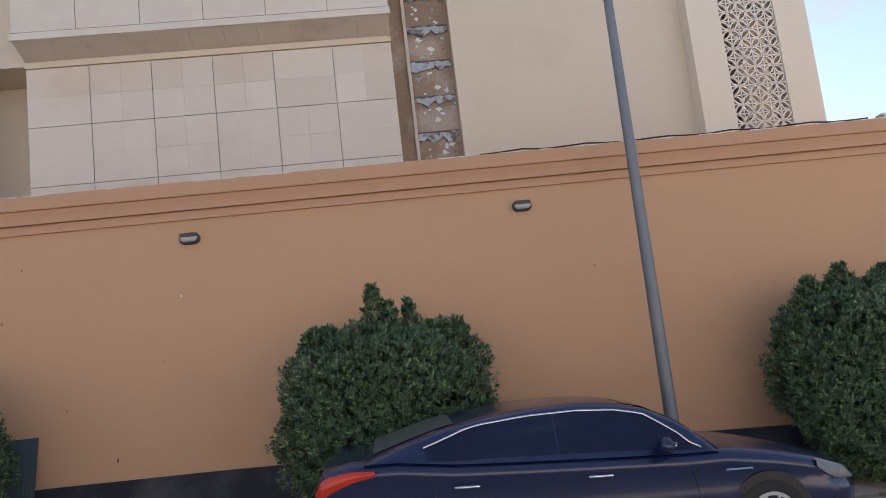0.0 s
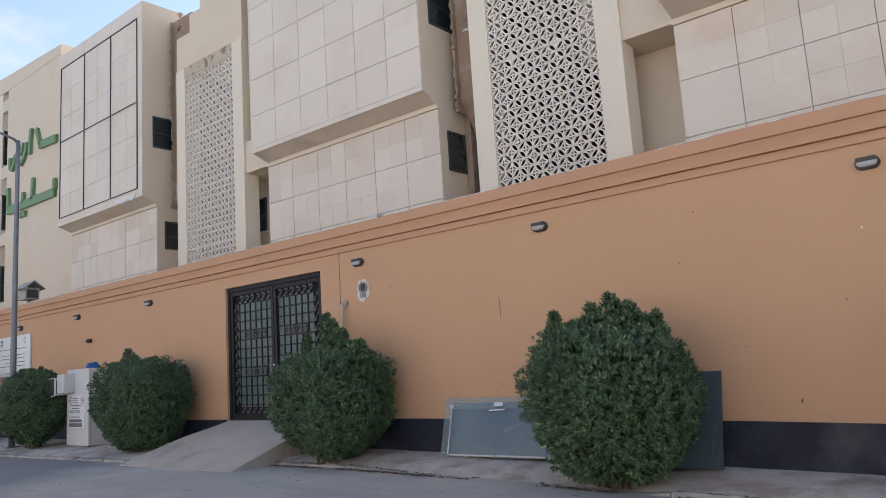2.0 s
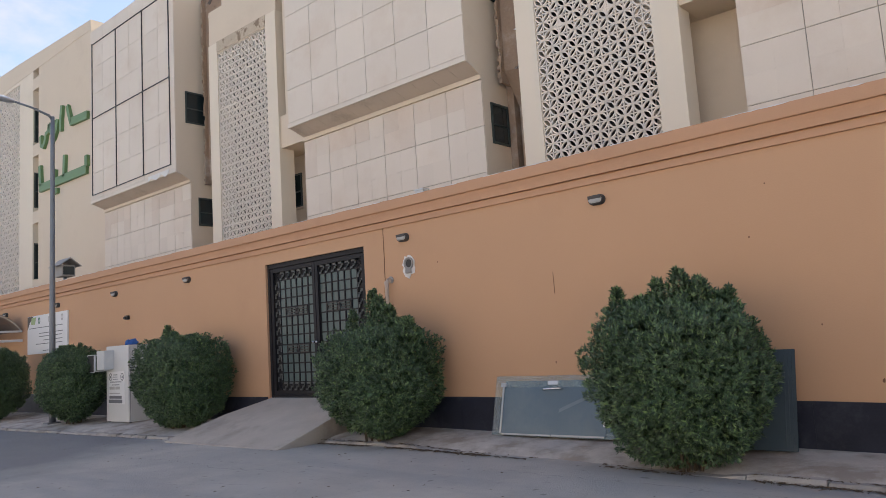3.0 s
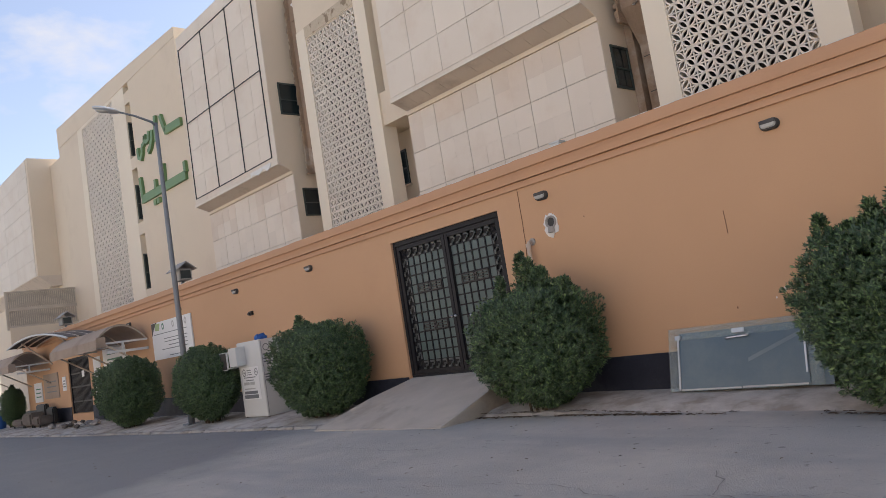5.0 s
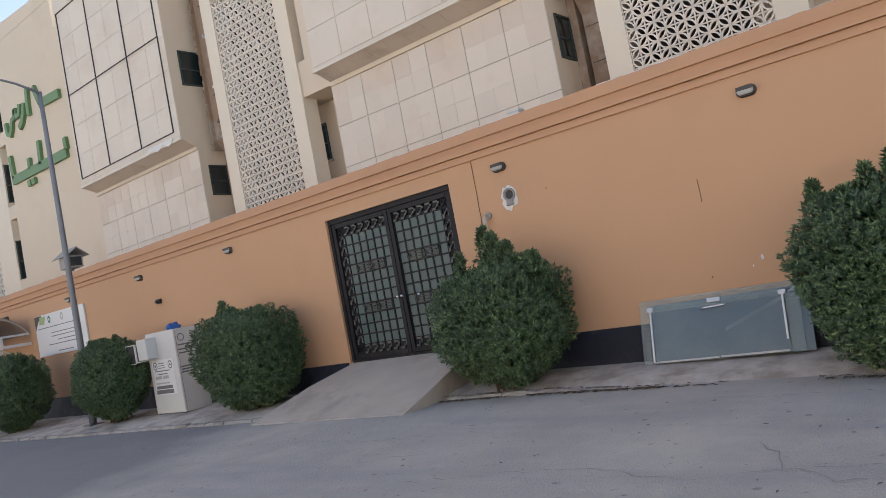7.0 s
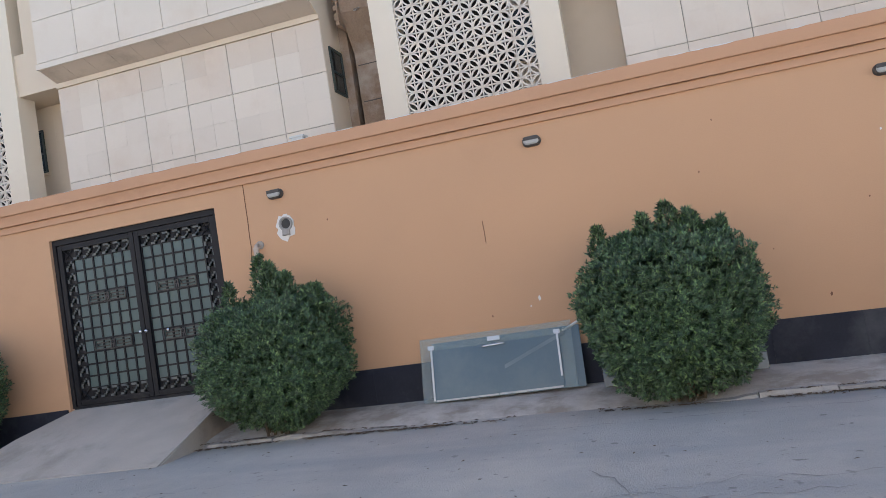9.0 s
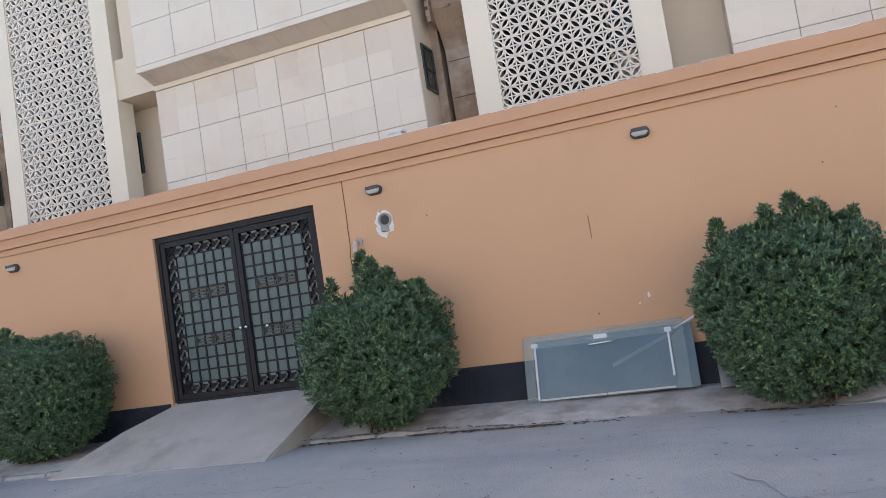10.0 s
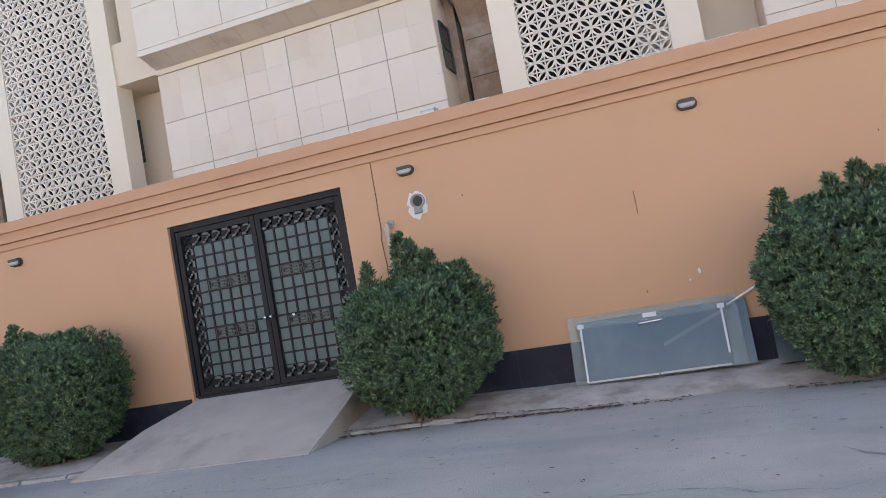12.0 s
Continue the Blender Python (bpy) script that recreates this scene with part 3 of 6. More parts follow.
        for k in range(26):
            z = 7.0 + 0.235 * k + rnd.uniform(-0.06, 0.06)
            cx, w = x1 + rnd.uniform(0.42, 0.85), rnd.uniform(0.05, 0.17)
            flat = rnd.uniform(0.2, 0.7)
            bm = bmesh.new()
            ring = [(cx + w * math.cos(a) * rnd.uniform(0.4, 1.15), z + flat * w * math.sin(a) * rnd.uniform(0.3, 1.3)) for a in (2 * math.pi * i / 13 for i in range(13))]
            prism(bm, ring, 11.65 - rnd.uniform(0.01, 0.04), 11.655)
            part("foil_patch" if k % 4 == 0 else "render_flake", bm, FOIL if k % 4 == 0 else (PLASTER_WHITE, ROUGH_BROWN, JUNK)[k % 3], gap)
        for z in (5.35, 6.05):
            part("render_joint", boxes((x1 + 0.28, x1 + 0.95, 12.08, 12.101, z, z + 0.02)), JUNK, gap)
    return core


def recess(x0, x1):
    bm = boxes((x0 - 0.004, x1, 12.02, CORE_Y, 0, 6.80))
    r = part("recess", bm, BEIGE, school)
    part("recess_upper", boxes((x0, x1, 11.16, CORE_Y, 6.80, 7.65)), BEIGE, school)
    part("recess_upper", boxes((x0 + 0.24, x1, 11.161, CORE_Y, 7.65, ROOF_Z)), BEIGE, school)
    # back of the slot takes the darker plaster, its shade painted in
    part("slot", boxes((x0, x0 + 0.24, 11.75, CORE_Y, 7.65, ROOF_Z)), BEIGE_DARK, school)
    window(r, "front", x0 - 0.93, x0 - 0.30, 5.40, 6.33, 12.02, "narrow dark window in a recess")


B1, B2, B3 = -27.15, -16.0, -5.21
recess(-16.95, B2)
recess(-6.11, B3)
bay(B2)
bay(B3, right_side=False)
bay(B1, framed=True)
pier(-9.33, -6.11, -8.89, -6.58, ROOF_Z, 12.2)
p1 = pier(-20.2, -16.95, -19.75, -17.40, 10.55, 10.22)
# stepped parapet over the middle pier
bm = bmesh.new()
prism(bm, [(-20.2, 10.55), (-16.95, 10.55), (-16.95, 13.6), (-18.3, 13.6), (-18.3, 12.75), (-18.95, 12.75), (-18.95, 12.15), (-19.5, 12.15), (-19.5, 11.6), (-20.2, 11.6)], PIER_Y + 0.03, CORE_Y)
part("parapet", bm, BEIGE, school, "stepped plaster parapet")
bm = boxes((-19.75, -17.40, PIER_Y - 0.015, PIER_Y + 0.04, 10.24, 10.56))
part("stained_band", bm, material("speckled_band", (0.52, 0.43, 0.32), 0.95, 0.2, 5, 30, 0.5, dirt=(0.26, 0.19, 0.13), dirt_at=(0.55, 0.6)), school)
# the far end: shaft, plain wall and an end pier with a narrow screen
bm = boxes((B3 + 5.7, 1.52, 11.60, CORE_Y, 0, ROOF_Z))
sh = part("bare_shaft", bm, ROUGH_BROWN, school, "bare brown render with torn silver insulation")
rnd = random.Random(4)
for k in range(13):
    z = 4.55 + 0.62 * k
    bm = bmesh.new()
    top = [(0.81 + 0.068 * i, z + 0.10 + rnd.uniform(-0.02, 0.03)) for i in range(11)]
    low = [(0.81 + 0.068 * i, z + rnd.uniform(-0.07, 0.06)) for i in range(11)]
    for i in range(10):
        prism(bm, [low[i], low[i + 1], top[i + 1], top[i]], 11.545 + 0.02 * (i % 2), 11.60)
    part("foil_fold", bm, FOIL, sh)
    # thin dark strip drawn as the shadow line of each fold
    part("fold_gap", boxes((0.81, 1.49, 11.585, 11.601, z + 0.13, z + 0.15)), JUNK, sh)
    for j in range(7):
        cx, cz, w = rnd.uniform(0.88, 1.42), z + rnd.uniform(0.18, 0.55), rnd.uniform(0.02, 0.07)
        bm = bmesh.new()
        ring = [(cx + w * math.cos(a) * rnd.uniform(0.2, 1.2), cz + 0.8 * w * math.sin(a) * rnd.uniform(0.2, 1.3)) for a in (2 * math.pi * i / 11 for i in range(11))]
        prism(bm, ring, 11.592, 11.602)
        part("render_flake", bm, (PLASTER_WHITE, FOIL, PLASTER_WHITE)[j % 3], sh)
bm = boxes((0.75, 0.80, 11.52, 11.6, 0, ROOF_Z))
part("shaft_edge", bm, BEIGE_DARK, school)
bm = boxes((1.52, 5.55, 11.40, CORE_Y, 0, ROOF_Z))
part("plain_wall", bm, BEIGE, school)
# tan inner tone stands in for the paler shade behind this narrow screen
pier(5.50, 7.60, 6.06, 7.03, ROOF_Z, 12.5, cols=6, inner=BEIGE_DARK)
# left wing beyond the framed bay
wing = part("wing_wall", boxes((-33.9, -28.85, 11.45, CORE_Y, 0, 14.4), (-28.85, B1, 11.45, CORE_Y, 0, 13.0)), BEIGE, school, "plain beige end wing with green sign")
part("slot_wall", boxes((-34.5, -33.9, 11.95, CORE_Y, 0, 14.5)), BEIGE, school)
bm = bmesh.new()
prism(bm, [(-44.2, 14.1), (-28.84, 14.1), (-28.84, 14.48), (-36.2, 14.9), (-44.2, 15.19)], 11.435, CORE_Y)
part("wing_parapet", bm, BEIGE, school)
for z in (4.9, 7.75, 10.6, 13.5):
    part("slot_lintel", boxes((-34.5, -33.9, 11.45, 11.95, z - 0.25, z + 0.25)), BEIGE, wing)
for z0 in (5.2, 8.2, 11.0):
    window(wing, "side", 11.50, 11.93, z0, z0 + 1.5, -34.5, "narrow dark window in a slot")
PIER_Y = 11.45
pier(-41.0, -34.5, -40.3, -36.0, 14.2, 13.95, cols=20)
PIER_Y = 11.10
part("wing_wall", boxes((-44.2, -41.0, 11.46, CORE_Y, 0, 14.2)), BEIGE, school)
part("wing_wall", boxes((-52, -44.2, 11.9, CORE_Y, 0, 14.1)), BEIGE, school)
part("roof_tank", boxes((-45.6, -45.2, 12.6, 12.9, 14.1, 14.35)), BEIGE_DARK, school)
far_bay = part("far_bay", boxes((-62, -47.6, 10.72, CORE_Y, 7.9, 14.55)), BEIGE, school)
part("far_bay", boxes((-62, -48.2, 11.4, CORE_Y, 0, 7.3)), BEIGE, school)
tile_field(far_bay, -59.3, 10.715, [TILE * 2 * i for i in range(7)], [7.95 + 0.94 * i for i in range(8)])
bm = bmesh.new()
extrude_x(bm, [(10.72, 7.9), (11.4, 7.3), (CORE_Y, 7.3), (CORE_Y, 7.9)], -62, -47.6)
# far underside gets the same painted shade tone
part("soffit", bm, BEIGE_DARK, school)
# roof behind the parapets
bm = boxes((-33.9, 7.6, CORE_Y, 30, 0, 12.6), (-62, -33.9, CORE_Y, 30, 0, 13.4))
part("rear_block", bm, BEIGE, school)

# ---- the double gate ----
gate = thing("school_gate", (-13.03, WALL_Y + 0.1, GATE_Z0), "closed dark bronze double gate with fret borders and frosted panes", "gate")
GY = WALL_Y + 0.10
bm = boxes((GATE_X0, GATE_X0 + 0.07, GY - 0.05, GY + 0.06, GATE_Z0, GATE_Z1), (GATE_X1 - 0.07, GATE_X1, GY - 0.05, GY + 0.06, GATE_Z0, GATE_Z1),
           (GATE_X0 + 0.07, GATE_X1 - 0.07, GY - 0.05, GY + 0.06, GATE_Z1 - 0.09, GATE_Z1))
part("gate_frame", bm, GATE, gate, bevel=0.004)
part("threshold", boxes((GATE_X0 + 0.07, GATE_X1 - 0.07, WALL_Y + 0.012, GY + 0.06, GATE_Z0 - 0.06, GATE_Z0 + 0.026)), GATE, gate)


def fret(bm, x, z, s, flip, y0, y1, w=0.035):
    """One Greek-key figure of side s, lower left corner at x, z."""
    bars = [(0.25, 1, 1, 1), (1, 1, 1, 0.46), (1, 0.46, 0.5, 0.46), (0.5, 0.46, 0.5, 0.0), (0.5, 0.0, 0.0, 0.0)]
    for a, b, c, d in bars:
        if flip:
            a, b, c, d = b, a, d, c
        xa, xb, za, zb = x + s * min(a, c), x + s * max(a, c), z + s * min(b, d), z + s * max(b, d)
        box(bm, xa - w / 2, xb + w / 2, y0, y1, za - w / 2, zb + w / 2)


def gate_leaf(x0, x1, outer_left):
    z0, z1 = GATE_Z0 + 0.03, GATE_Z1 - 0.10
    y0, y1 = GY - 0.03, GY + 0.02
    st = 0.085
    bm = boxes((x0, x0 + st, y0, y1, z0, z1), (x1 - st, x1, y0, y1, z0, z1), (x0 + st, x1 - st, y0, y1, z0, z0 + st), (x0 + st, x1 - st, y0, y1, z1 - st, z1))
    leaf = part("gate_leaf", bm, GATE, gate, bevel=0.004)
    kb = 0.17
    ix0, ix1, iz0, iz1 = x0 + st, x1 - st, z0 + st, z1 - st
    gx0, gx1 = (ix0 + kb, ix1) if outer_left else (ix0, ix1 - kb)
    gz0, gz1 = iz0 + kb, iz1 - kb
    # fret borders, each figure a piece
    n = 6
    step = (gx1 - gx0) / n
    for i in range(n):
        for z in (iz0, iz1 - kb):
            bm = bmesh.new()
            fret(bm, gx0 + i * step + 0.026, z + 0.022, 0.128, False, y1 - 0.018, y1 - 0.004)
            part("fret", bm, FRET, leaf)
    n = 11
    step = (gz1 - gz0) / n
    for i in range(n):
        bm = bmesh.new()
        fret(bm, (ix0 if outer_left else ix1 - kb) + 0.03, gz0 + i * step + 0.03, 0.125, True, y1 - 0.018, y1 - 0.004)
        part("fret", bm, FRET, leaf)
    bm = bmesh.new()
    bar = 0.0138
    cols, rws = 6, 11
    for i in range(cols + 1):
        x = gx0 + (gx1 - gx0) * i / cols
        box(bm, x - bar, x + bar, y1 - 0.016, y1 + 0.001, gz0 - bar, gz1 + bar)
    for j in range(rws + 1):
        z = gz0 + (gz1 - gz0) * j / rws
        box(bm, gx0 if 0 < j < rws else ix0, gx1 if 0 < j < rws else ix1, y1 - 0.013, y1 - 0.001, z - bar, z + bar)
    # corner crosses
    cx0 = ix0 if outer_left else ix1 - kb
    for cz in (iz0, iz1 - kb):
        tube(bm, [(cx0, GY + 0.008, cz), (cx0 + kb, GY + 0.008, cz + kb)], 0.012, 4)
        tube(bm, [(cx0, GY + 0.008, cz + kb), (cx0 + kb, GY + 0.008, cz)], 0.012, 4)
    part("grille", bm, GATE, leaf)
    ch, cw = (gz1 - gz0) / rws, (gx1 - gx0) / cols
    for j in (3, 7):
        bm = bmesh.new()
        zc = gz0 + j * ch
        xa, xm, xb = gx0 + 1.0 * cw, gx0 + 3 * cw, gx0 + 5 * cw
        for s, xo in ((1, xa), (-1, xb)):
            for k in range(2):
                o = 0.046 * k + 0.014
                l, r = sorted((xo + s * o, xm - s * (o + 0.01)))
                for p in ((l, r, zc + o, zc + o + 0.017), (l, r, zc + ch - o - 0.017, zc + ch - o), (l, l + 0.017, zc + o, zc + ch - o), (r - 0.017, r, zc + o + (0.05 if k else 0), zc + ch - o)):
                    box(bm, p[0], p[1], y1 - 0.03, y1 - 0.014, p[2], p[3])
        # the ring and its stalk between the two keys
        n = 12
        for q in range(n):
            a, b = 2 * math.pi * q / n, 2 * math.pi * (q + 1) / n
            rc = zc + ch * 0.62
            prism(bm, [(xm + rr_ * math.cos(t_), rc + rr_ * math.sin(t_)) for rr_, t_ in ((0.042, a), (0.042, b), (0.024, b), (0.024, a))], y1 - 0.032, y1 - 0.012)
        box(bm, xm - 0.009, xm + 0.009, y1 - 0.03, y1 - 0.014, zc, zc + ch * 0.62 - 0.04)
        box(bm, xm - cw * 0.35, xm + cw * 0.35, y1 - 0.03, y1 - 0.014, zc + 0.003, zc + 0.02)
        part("fret_panel", bm, LAMP_GREY, leaf)
    # frosted panes behind the bars
    for i in range(cols):
        for j in range(rws):
            bm = boxes((gx0 + i * cw + 0.011, gx0 + (i + 1) * cw - 0.011, GY + 0.022, GY + 0.03, gz0 + j * ch + 0.011, gz0 + (j + 1) * ch - 0.011))
            part("pane", bm, GATE_PANE, leaf)
    bm = boxes((x0 + 0.02, x1 - 0.02, GY + 0.031, GY + 0.036, z0 + 0.02, z1 - 0.02))
    part("backing", bm, GATE, leaf)
    # knob
    kx = x1 - 0.045 if outer_left else x0 + 0.045
    bm = bmesh.new()
    tube(bm, [(kx, y0, z0 + 1.02), (kx, y0 - 0.05, z0 + 1.02)], 0.016, 8)
    bmesh.ops.create_uvsphere(bm, u_segments=10, v_segments=6, radius=0.03, matrix=Matrix.Translation((kx, y0 - 0.06, z0 + 1.02)))
    part("knob", bm, CHROME, leaf, smooth=True)
    if not outer_left:
        bm = bmesh.new()
        tube(bm, [(kx + 0.36, y0, z0 + 0.99), (kx + 0.36, y0 - 0.03, z0 + 0.99)], [0.03, 0.024], 10)
        part("lock", bm, CHROME, leaf, smooth=True)


gate_leaf(GATE_X0 + 0.075, -13.035, True)
gate_leaf(-13.025, GATE_X1 - 0.075, False)

# ---- concrete ramp up to the gate ----
bm = bmesh.new()
zt, zb = 0.672, 0.035
top = [bm.verts.new(p) for p in ((-15.15, 6.82, zb), (-11.54, 6.84, zb), (-11.54, 8.0, 0.42), (-11.62, WALL_Y + 0.04, zt), (-14.5, WALL_Y + 0.04, zt), (-14.85, 8.0, 0.42))]
low = [bm.verts.new((v.co.x, v.co.y, -0.1)) for v in top]
bm.faces.new(top)
for i in range(6):
    bm.faces.new((top[i], low[i], low[(i + 1) % 6], top[(i + 1) % 6]))
ramp = tagged(part("ramp", bm, RAMP, bevel=0.02), "sloping smooth concrete ramp up to the gate", "ramp", kind="structure")

# ---- wall lamps ----
def wall_lamp(x):
    y, z = WALL_Y, 3.41
    t = thing("wall_lamp", (x, y, z), "oval black bulkhead lamp with frosted glass on the wall", "wall lamp", "lamps along the wall")
    def oval(w, h, y0, y1, w2, h2, n=28):
        bm = bmesh.new()
        def ring(w, h, y):
            out = []
            r = h / 2
            for k in range(n):
                a = 2 * math.pi * k / n
                cx = (w / 2 - r) * (1 if math.cos(a) > 0 else -1)
                out.append(bm.verts.new((x + cx + r * math.cos(a), y, z + r * math.sin(a))))
            return out
        a, b, c = ring(w, h, y0), ring(w, h, (y0 + y1) / 2), ring(w2, h2, y1)
        for r, s in ((a, b), (b, c)):
            for k in range(n):
                bm.faces.new((r[k], r[(k + 1) % n], s[(k + 1) % n], s[k]))
        bm.faces.new(c)
        return bm
    part("housing", oval(0.25, 0.145, y, y - 0.075, 0.225, 0.12), LAMP_GREY, t)
    part("diffuser", oval(0.205, 0.095, y - 0.07, y - 0.098, 0.165, 0.06), FROST, t, "frosted glass", smooth=False)
    bm = boxes((x - 0.10, x + 0.10, y - 0.103, y - 0.088, z + 0.008, z + 0.055))
    part("eyelid", bm, LAMP_GREY, t)
    return t


for x in (-29.5, -25.2, -21.41, -17.66, -10.45, -6.615, -2.35, 1.81):
    wall_lamp(x)

# ---- oleander bushes ----
def bush(x, y, rx, ry, height, seed, tufts, label, base_r=0.74, ex=3.0):
    """A clipped oleander: a twiggy base and a crown of many narrow leaves set round short shoots."""
    z0 = walk_z(x, y)
    rnd = np.random.default_rng(seed)
    t = thing("oleander_bush", (x, y, z0), label, "bush", "oleander bushes along the wall")
    bm = bmesh.new()
    for k in range(16):
        a = rnd.uniform(0, 2 * math.pi)
        r0, r1 = rnd.uniform(0.05, 0.25), rnd.uniform(0.3, 0.75)
        tube(bm, [(x + r0 * math.cos(a), y + r0 * math.sin(a), z0 - 0.03), (x + rx * 0.5 * r1 * math.cos(a), y + ry * 0.5 * r1 * math.sin(a), z0 + 0.3 * height),
                  (x + rx * r1 * math.cos(a), y + ry * r1 * math.sin(a), z0 + 0.62 * height)], [0.022, 0.016, 0.008], 5)
    part("stem", bm, TWIG, t)
    shoots = []  # rows of place (3), direction (3), leaf length, spread

    def on_body(v, r):
        """Places in the rounded, slightly boxy body, drawn in at the foot; v are unit directions, r how far out."""
        q = v * r[:, None]
        f = np.clip(0.5 + 0.5 * q[:, 2], 0, 1.1)
        foot = np.minimum(1.0, base_r + (1 - base_r) * np.minimum(1, f / 0.42) ** 0.8)
        return np.stack((x + rx * q[:, 0] * foot, y + ry * q[:, 1] * foot, z0 + 0.04 + height * f), 1)

    def directions(n):
        v = rnd.normal(size=(n, 3))
        return v / np.linalg.norm(v, axis=1, keepdims=True)

    n = 1000
    v = directions(n)
    p = on_body(v, 0.64 * rnd.uniform(0.5, 1.0, n) ** 0.4)
    shoots.append(np.concatenate((p, v + 0.4 * rnd.normal(size=(n, 3)), np.full((n, 1), 0.17), np.full((n, 1), 0.9)), 1))
    n = int(10000 * (rx + ry) * height / 3.0)
    v = directions(n)
    r = (np.abs(v) ** ex).sum(1) ** (-1 / ex)
    lump = np.array([1 + 0.15 * noise.noise(Vector(q) * 2.1 + Vector((seed, 0, 0))) + 0.10 * noise.noise(Vector(q) * 6.5 + Vector((seed, 3, 0))) for q in v.tolist()])
    p = on_body(v, r * lump * (0.965 - 0.32 * rnd.uniform(size=n) ** 1.6))
    d = v / np.array((rx, ry, height / 2)) + np.array((0, 0, 0.6)) + 0.35 * rnd.normal(size=(n, 3))
    shoots.append(np.concatenate((p, d, rnd.uniform(0.040, 0.070, (n, 1)), np.full((n, 1), 0.85)), 1))
    sprigs = [(float(rnd.uniform(-0.75, 0.75)) * rx, float(rnd.uniform(0.08, 0.24)), float(rnd.uniform(0.25, 0.5))) for _ in range(12)]
    for tx, tz, tw in list(tufts) + sprigs:
        # shoots that stand above the clipped top
        n = int(300 * tw * (0.6 + tz))
        h = rnd.uniform(-0.3, 1, n)
        rr = 0.23 * tw * (1.06 - np.maximum(h, 0)) ** 0.75 * rnd.uniform(0.1, 1.0, n) ** 0.6
        a = rnd.uniform(0, 2 * math.pi, n)
        p = np.stack((x + tx + rr * np.cos(a), y + rr * np.sin(a), z0 + height * 0.93 + tz * h), 1)
        d = np.stack((np.cos(a) * 0.9, np.sin(a) * 0.9, np.full(n, 1.0)), 1)
        shoots.append(np.concatenate((p, d, rnd.uniform(0.045, 0.075, (n, 1)), np.full((n, 1), 0.75)), 1))
    sh = np.repeat(np.concatenate(shoots), 8, axis=0)
    m = len(sh)

    def unit(w):
        return w / (np.linalg.norm(w, axis=1, keepdims=True) + 1e-9)

    d = unit(sh[:, 3:6])
    u = unit(np.cross(d, (0.3, 0.2, 1.0)))
    w = np.cross(d, u)
    a = (2.4 * (np.arange(m) % 8) + rnd.uniform(0, 0.6, m))[:, None]
    s = rnd.uniform(0, 1, (m, 1))
    out = sh[:, 7:8] * (1.0 - 0.35 * s) + rnd.uniform(-0.15, 0.15, (m, 1))
    q = unit(d * (1.0 - out * 0.5) + (np.cos(a) * u + np.sin(a) * w) * out)
    base = sh[:, 0:3] + d * (s - 0.6) * sh[:, 6:7] * 0.9
    l = sh[:, 6:7] * rnd.uniform(0.75, 1.2, (m, 1))
    wide = unit(np.cross(q, d)) * l * 0.14
    mid = base + q * l * 0.5 + d * l * 0.05
    verts = np.stack((base, mid + wide, base + q * l, mid - wide), 1).reshape(-1, 3)
    verts[:, 2] = np.maximum(verts[:, 2], z0 + 0.01)
    me = bpy.data.meshes.new("crown")
    me.vertices.add(4 * m)
    me.loops.add(4 * m)
    me.polygons.add(m)
    me.vertices.foreach_set("co", verts.ravel())
    me.loops.foreach_set("vertex_index", np.arange(4 * m))
    me.polygons.foreach_set("loop_start", np.arange(0, 4 * m, 4))
    me.update(calc_edges=True)
    me.materials.append(LEAF)
    part("crown", me, None, t)


OLE = "dense clipped green oleander bush against the orange wall"
bush(-5.22, 7.86, 1.04, 0.76, 1.88, 1, ((-0.68, 0.32, 0.6), (-0.4, 0.18, 0.9), (-0.15, 0.38, 0.8), (0.12, 0.46, 1.0), (0.35, 0.36, 0.8), (0.6, 0.16, 0.8)), OLE)
bush(-10.38, 8.02, 1.03, 0.84, 1.74, 2, ((-0.56, 0.44, 0.6), (-0.05, 0.74, 0.9), (0.08, 0.62, 1.2), (0.28, 0.46, 1.2), (0.66, 0.2, 1.1)), OLE, 0.62)
bush(-16.42, 7.95, 1.16, 0.8, 1.84, 3, ((-0.55, 0.44, 0.9), (-0.3, 0.28, 1.1), (0.2, 0.12, 0.9), (0.6, 0.2, 0.9)), OLE, 0.66, 4.0)
bush(-21.3, 7.68, 1.02, 0.8, 1.86, 4, ((-0.1, 0.2, 0.9), (0.2, 0.15, 0.7)), OLE, 0.74, 2.2)
bush(-26.35, 7.45, 1.14, 0.85, 1.98, 5, ((0.1, 0.12, 1.0), (-0.4, 0.1, 0.9)), OLE, 0.62, 3.4)
bush(-0.12, 8.0, 1.22, 0.75, 2.12, 6, ((-0.75, 0.2, 0.8), (-0.08, 0.62, 0.8), (0.08, 0.42, 1.0), (0.32, 0.42, 0.6), (0.7, 0.1, 0.7)), "broad green oleander bush behind the parked car")
bush(5.75, 7.95, 1.4, 0.8, 2.35, 7, ((-0.85, 0.25, 0.8), (-0.45, 0.36, 1.0), (0.1, 0.3, 1.3)), "tall green oleander bush at the end of the wall")

